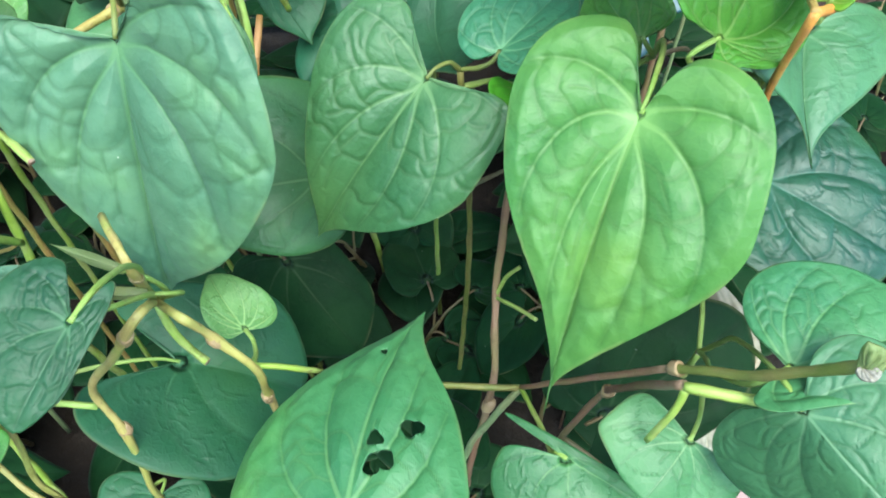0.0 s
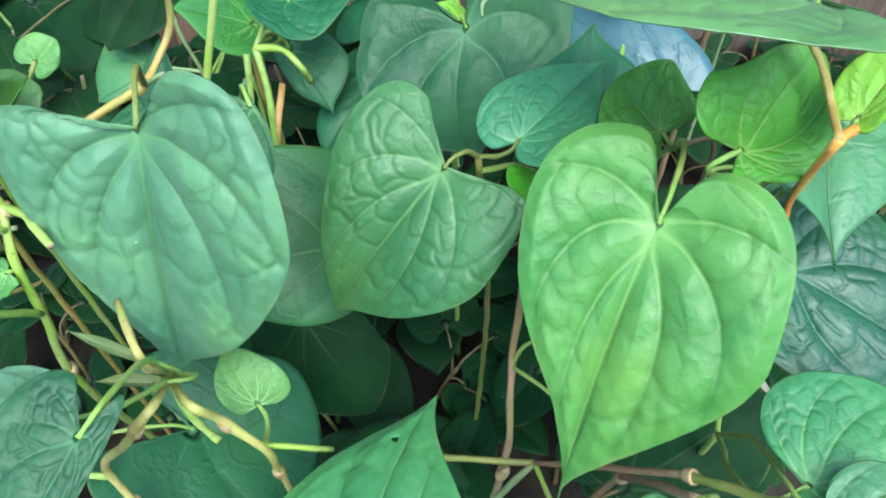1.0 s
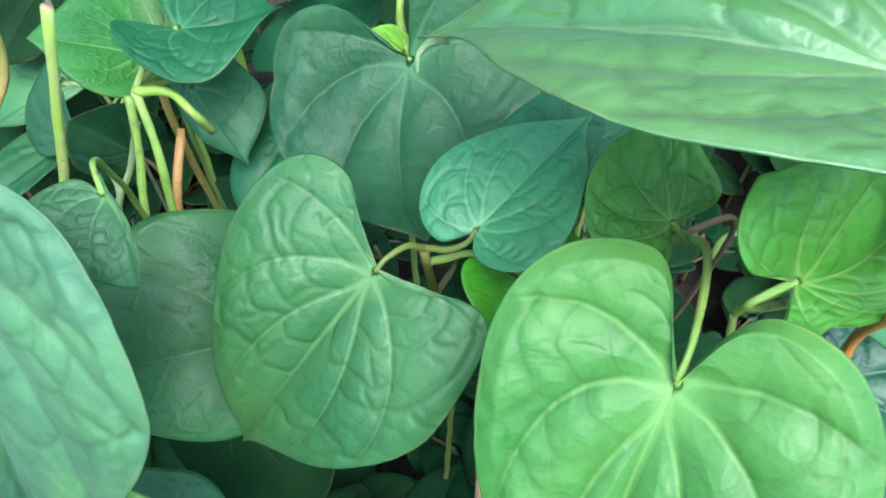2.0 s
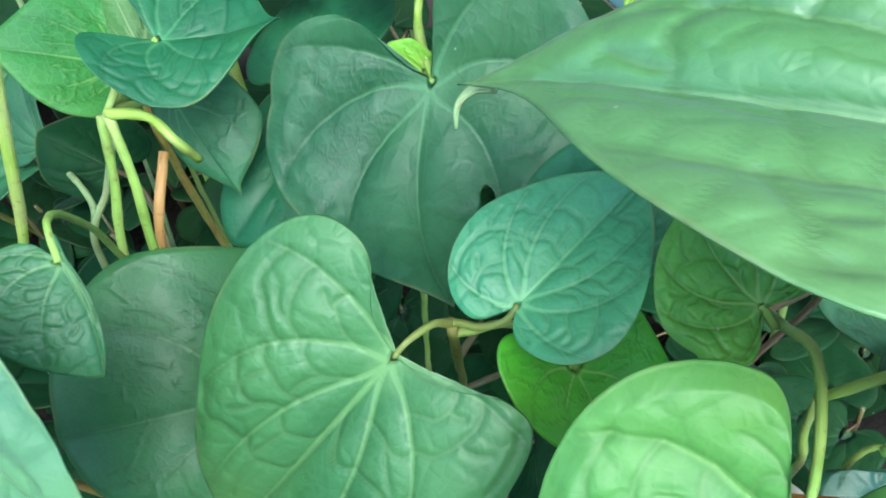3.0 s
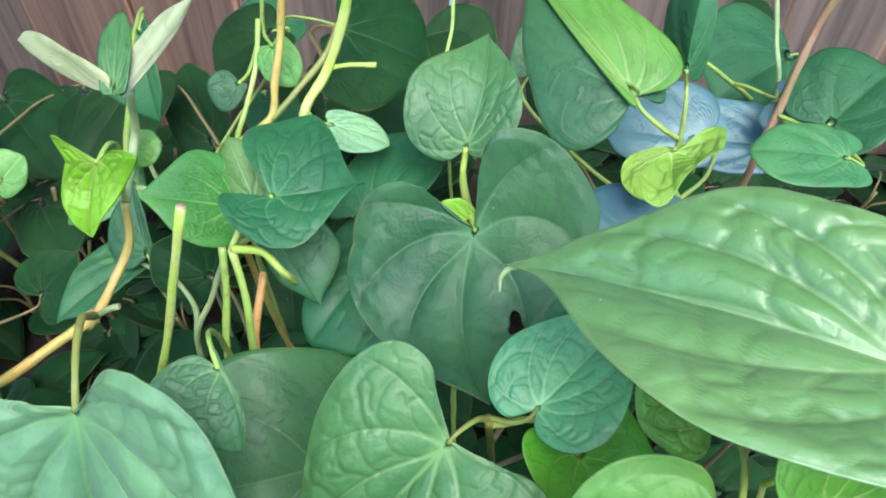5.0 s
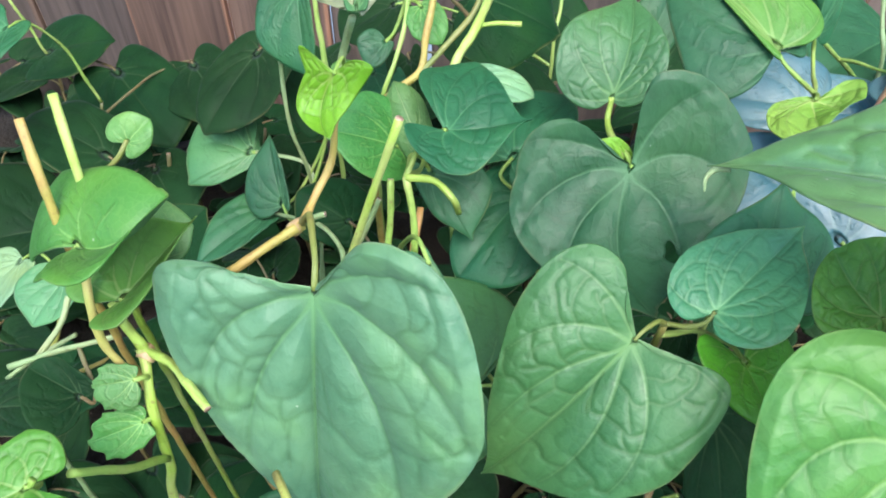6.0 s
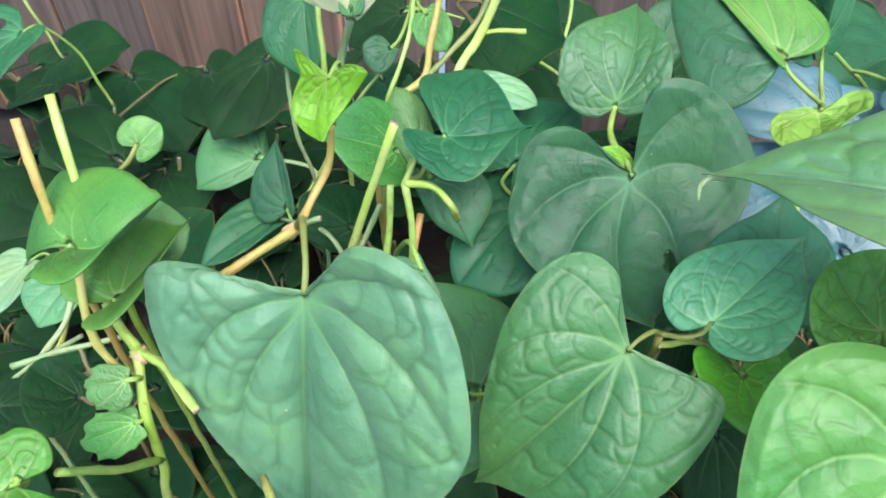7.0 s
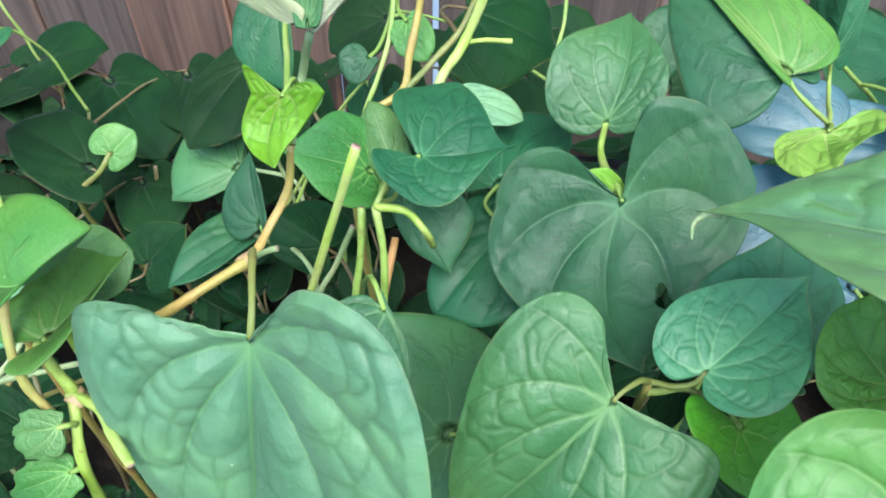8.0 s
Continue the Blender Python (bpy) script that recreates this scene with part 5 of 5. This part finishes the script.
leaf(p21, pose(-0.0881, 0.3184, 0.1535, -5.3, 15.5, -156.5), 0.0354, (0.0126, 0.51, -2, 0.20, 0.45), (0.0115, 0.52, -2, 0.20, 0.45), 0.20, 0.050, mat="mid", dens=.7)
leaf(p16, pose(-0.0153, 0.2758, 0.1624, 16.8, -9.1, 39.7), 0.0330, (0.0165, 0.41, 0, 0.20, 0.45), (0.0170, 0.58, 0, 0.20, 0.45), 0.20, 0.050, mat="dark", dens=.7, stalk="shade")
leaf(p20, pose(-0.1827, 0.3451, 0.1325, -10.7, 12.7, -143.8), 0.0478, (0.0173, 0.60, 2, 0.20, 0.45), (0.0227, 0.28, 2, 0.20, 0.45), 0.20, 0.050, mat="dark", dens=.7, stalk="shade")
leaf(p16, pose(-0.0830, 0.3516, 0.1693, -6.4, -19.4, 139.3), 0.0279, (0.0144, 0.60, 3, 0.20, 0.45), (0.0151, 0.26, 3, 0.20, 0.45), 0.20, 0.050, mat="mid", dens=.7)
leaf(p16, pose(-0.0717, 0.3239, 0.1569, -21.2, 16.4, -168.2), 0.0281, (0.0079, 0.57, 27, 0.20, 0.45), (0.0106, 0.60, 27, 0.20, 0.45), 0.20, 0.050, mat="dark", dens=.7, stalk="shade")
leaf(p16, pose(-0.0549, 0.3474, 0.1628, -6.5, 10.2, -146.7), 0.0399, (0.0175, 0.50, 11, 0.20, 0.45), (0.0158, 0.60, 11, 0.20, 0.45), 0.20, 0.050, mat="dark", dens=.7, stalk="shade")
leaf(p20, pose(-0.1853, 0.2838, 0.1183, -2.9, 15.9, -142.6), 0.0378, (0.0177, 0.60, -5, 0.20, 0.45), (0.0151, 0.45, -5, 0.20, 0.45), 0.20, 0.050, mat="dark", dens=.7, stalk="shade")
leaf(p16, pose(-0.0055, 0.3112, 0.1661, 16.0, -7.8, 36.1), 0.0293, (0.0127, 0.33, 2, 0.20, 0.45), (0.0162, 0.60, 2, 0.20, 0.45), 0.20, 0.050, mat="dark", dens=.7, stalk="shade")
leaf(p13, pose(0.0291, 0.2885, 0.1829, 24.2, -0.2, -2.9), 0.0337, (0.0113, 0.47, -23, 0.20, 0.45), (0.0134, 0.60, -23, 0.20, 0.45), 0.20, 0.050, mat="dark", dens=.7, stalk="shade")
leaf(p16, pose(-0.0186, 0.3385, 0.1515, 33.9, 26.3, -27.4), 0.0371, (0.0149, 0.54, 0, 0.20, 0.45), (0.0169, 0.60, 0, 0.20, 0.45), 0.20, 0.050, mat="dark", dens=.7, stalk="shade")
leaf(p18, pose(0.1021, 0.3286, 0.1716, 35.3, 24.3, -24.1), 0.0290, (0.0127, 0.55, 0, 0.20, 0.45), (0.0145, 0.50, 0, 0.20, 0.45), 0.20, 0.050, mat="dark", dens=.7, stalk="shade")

# ---- the low growth under and behind ----
fill_rng = random.Random(11)


def low_plant(x, y, height, count):
    """A shaded plant of the same herb, below the leaves that stand in the light."""
    p = plant(x, y, "shaded heart-leaved herb low in the bed")
    lean = (fill_rng.uniform(-0.012, 0.012), fill_rng.uniform(-0.012, 0.012))
    top = (x + lean[0], y + lean[1], height)
    stem(p, [(x, y, 0.0), (x + 0.4 * lean[0], y + 0.5 * lean[1], 0.5 * height), top], 0.0012, 0.0009, "shade", cut=False)
    for k in range(count):
        a = fill_rng.uniform(0, 360)
        f = fill_rng.uniform(0.45, 1.0)
        out = fill_rng.uniform(0.008, 0.024)
        bx, by, bz = x + lean[0] * f + out * math.cos(radians(a)), y + lean[1] * f + out * math.sin(radians(a)), height * f + 0.008
        L, w = fill_rng.uniform(0.026, 0.042), fill_rng.uniform(0.013, 0.020)
        m = pose(bx, by, bz, fill_rng.uniform(-40, 5), fill_rng.uniform(-18, 18), a - 90)
        side = lambda: (w * fill_rng.uniform(0.9, 1.1), fill_rng.uniform(0.12, 0.3), fill_rng.uniform(0, 14), fill_rng.uniform(0.16, 0.3), fill_rng.uniform(0.1, 0.5))
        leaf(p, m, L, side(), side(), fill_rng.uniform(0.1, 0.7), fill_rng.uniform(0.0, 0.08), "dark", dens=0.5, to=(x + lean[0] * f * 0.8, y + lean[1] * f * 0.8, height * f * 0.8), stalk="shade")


for gx in range(-8, 9):
    for gy in range(-2, 9):
        x = gx * 0.045 + fill_rng.uniform(-0.015, 0.015)
        y = 0.05 + gy * 0.045 + fill_rng.uniform(-0.015, 0.015)
        if y <= 0.425 and not (x > 0.08 and y < 0.16):
            low_plant(x, y, 0.045 + 0.12 * max(0, y - 0.19) + fill_rng.uniform(-0.02, 0.015), fill_rng.choice((3, 4, 4)))


def herb_bed():
    """Unseen leaves on short stems round about, one sheet added to block side light."""
    kinds = []
    for k in range(4):
        w = 0.017
        kinds.append(leaf_mesh(0.036, (w, 0.2, 8, 0.22, 0.3), (w, 0.22, 8, 0.24, 0.3), 0.4, 0.05, 0.1, 1.0, 0.35, 900 + k, ()))
    V, F, M, CE, UP, UF = [], [], [], [], [], []
    n = 0
    for k in range(1500):
        x, y = fill_rng.uniform(-1.1, 1.1), fill_rng.uniform(-0.75, 0.42)
        if abs(x) < 0.42 and y > -0.09:
            continue
        a = fill_rng.uniform(0, 360)
        verts, faces, uvs, ce, mats = kinds[k % 4]
        m = pose(x, y, fill_rng.uniform(0.06, 0.20), fill_rng.uniform(-40, 5), fill_rng.uniform(-18, 18), a) @ Matrix.Scale(fill_rng.uniform(0.8, 1.35), 4)
        R, T = np.array(m.to_3x3()), np.array(m.translation)
        V.append(verts @ R.T + T)
        F += [tuple(i + n for i in f) for f in faces]
        M += mats
        CE += ce
        UP.append(uvs["polar"]), UF.append(uvs["flat"] + k * 0.37 % 11)
        n += len(verts)
        if k % 2:
            p = T
            sv, sf, su, sm = tube([(p[0], p[1], 0), tuple(p * (1, 1, 0.5) + (0.004, 0.003, 0)), tuple(p)], 0.0011, 0.0009, 3, 5)
            V.append(np.array(sv))
            F += [tuple(i + n for i in f) for f in sf]
            M += [2] * len(sf)
            CE += [(1.0, 1.0, 1.0)] * len(sv)
            UP.append(np.array(su)), UF.append(np.array(su))
            n += len(sv)
    ob = part("herb_bed", np.concatenate(V), F, [LEAF["big"], UNDER, STEM["shade"]], None, None, "", {"polar": np.concatenate(UP), "flat": np.concatenate(UF)}, M)
    fields(ob, CE)
    tagged(ob, "unseen heart-leaved herb added round the bed to block side light", "plants", "", "stuff")


herb_bed()


# ---- the ground ----


def ground():
    n, size = 90, 1.2
    V, F = [], []
    xs = np.r_[-40, -8, -2, np.linspace(-size, size, n), 2, 8, 40]
    for j, y in enumerate(xs):
        for i, x in enumerate(xs):
            z = 0.012 * noise.noise((x * 6, y * 6, 0)) + 0.006 * noise.noise((x * 25, y * 25, 3)) if abs(x) < 2 and abs(y) < 2 else 0.0
            V.append((x, y + 0.2, z - 0.004))
    m = len(xs)
    for j in range(m - 1):
        for i in range(m - 1):
            F.append((j * m + i, j * m + i + 1, (j + 1) * m + i + 1, (j + 1) * m + i))
    ob = part("ground", V, F, [SOIL], None)
    tagged(ob, "dark brown crumbly garden soil", "ground", "", "structure")


ground()

FENCE_Y = 0.45


def board_mesh(w, h, th, seed):
    rng = random.Random(seed)
    V, F = [], []
    b = 0.0015
    prof = [(-w / 2 + b, 0), (w / 2 - b, 0), (w / 2, b), (w / 2, th - b), (w / 2 - b, th), (-w / 2 + b, th), (-w / 2, th - b), (-w / 2, b)]
    rows = 7
    for r in range(rows):
        z = h * r / (rows - 1)
        dx = rng.uniform(-0.0008, 0.0008)
        V += [(x + dx, y + rng.uniform(-0.0004, 0.0004), z) for x, y in prof]
    for r in range(rows - 1):
        for k in range(8):
            k2 = (k + 1) % 8
            F.append((r * 8 + k, r * 8 + k2, (r + 1) * 8 + k2, (r + 1) * 8 + k))
    F += [tuple(range(7, -1, -1)), tuple((rows - 1) * 8 + k for k in range(8))]
    me = bpy.data.meshes.new("plank")
    me.from_pydata(V, [], F)
    me.materials.append(WOOD)
    return me


def fence():
    root = new("wooden_fence")
    root.matrix_basis = pose(0, FENCE_Y, 0)
    tagged(root, "weathered grey-brown board fence behind the plants", "fence")
    pitch, gap = 0.0635, 0.0048
    # boards butt closely; only the joints beside one narrow board stand open
    kinds = [board_mesh(pitch - 0.0004, 1.80, 0.009, s) for s in range(4)]
    slim = board_mesh(pitch - gap, 1.80, 0.009, 4)
    for i in range(-30, 31):
        ob = new("plank", slim if i in OPEN_PLANKS else kinds[i % 4])
        ob.parent = root
        ob.matrix_basis = pose(i * pitch + PLANK_X, 0.002 * ((i * 7) % 3), 0.01)
    for z in (0.3, 1.5):
        x, y0, y1, h = 1.85, 0.016, 0.054, 0.04
        V = [(sx * x, y, z + dz) for sx in (-1, 1) for y in (y0, y1) for dz in (-h, h)]
        F = [(0, 1, 3, 2), (4, 6, 7, 5), (0, 4, 5, 1), (2, 3, 7, 6), (0, 2, 6, 4), (1, 5, 7, 3)]
        part("rail", V, F, [WOOD], root, pose(0, FENCE_Y, 0), "", None, None, False)


PLANK_X, OPEN_PLANKS = -0.04325, (-1, 0)
fence()


def paving():
    V, F = [], []
    n = 14
    for j in range(n + 1):
        for i in range(n + 1):
            V.append((-7 + i, 0.475 + j * 0.7, 0.012 + 0.004 * noise.noise((i * 0.7, j * 0.7, 1))))
    for j in range(n):
        for i in range(n):
            F.append((j * (n + 1) + i, j * (n + 1) + i + 1, (j + 1) * (n + 1) + i + 1, (j + 1) * (n + 1) + i))
    ob = part("pavement", V, F, [PAVING], None)
    tagged(ob, "pale sunlit paving beyond the fence", "pavement", "", "structure")


paving()


def edging_slab():
    """A pinkish concrete slab that edges the bed."""
    k = Nodes("pink_concrete")
    co = k.coords()
    col = k.mix(k.ramp(k.noise(co, 40.0, 6.0, 0.7), 0.3, 0.7), rgb(0.29, 0.195, 0.18), rgb(0.38, 0.27, 0.25))
    col = k.mix(k.ramp(k.noise(co, 300.0, 2.0), 0.55, 0.75, 0.0, 0.5), col, rgb(0.20, 0.145, 0.13))
    k.put(k.bsdf.inputs["Base Color"], col)
    k.bsdf.inputs["Roughness"].default_value = 0.9
    k.put(k.bsdf.inputs["Normal"], k.bump(k.noise(co, 250.0, 3.0), 0.5, 0.0006))
    bm = bmesh.new()
    bmesh.ops.create_cube(bm, size=1.0)
    bmesh.ops.scale(bm, vec=(0.22, 0.20, 0.05), verts=bm.verts)
    bmesh.ops.bevel(bm, geom=list(bm.edges), offset=0.004, segments=3, affect="EDGES", profile=0.5)
    me = bpy.data.meshes.new("edging_slab")
    bm.to_mesh(me)
    bm.free()
    me.materials.append(k.mat)
    ob = new("edging_slab", me)
    ob.matrix_basis = pose(0.222, 0.030, -0.008)
    tagged(ob, "pinkish concrete slab at the edge of the soil", "paving slab")


edging_slab()


def unseen_back_wall():
    """An unseen painted timber wall behind the path, added to shape the light."""
    x0, x1, y0, y1, h = -4.5, 4.5, -2.05, -1.95, 1.2
    V = [(x, y, z) for x in (x0, x1) for y in (y0, y1) for z in (0.0, h)]
    F = [(0, 1, 3, 2), (4, 6, 7, 5), (0, 4, 5, 1), (2, 3, 7, 6), (0, 2, 6, 4), (1, 5, 7, 3)]
    ob = part("unseen_wall_south", V, F, [UNSEEN_WALL], None, None, "", None, None, False)
    tagged(ob, "unseen pale grey timber wall added to shape the light", "wall", "", "structure")


unseen_back_wall()
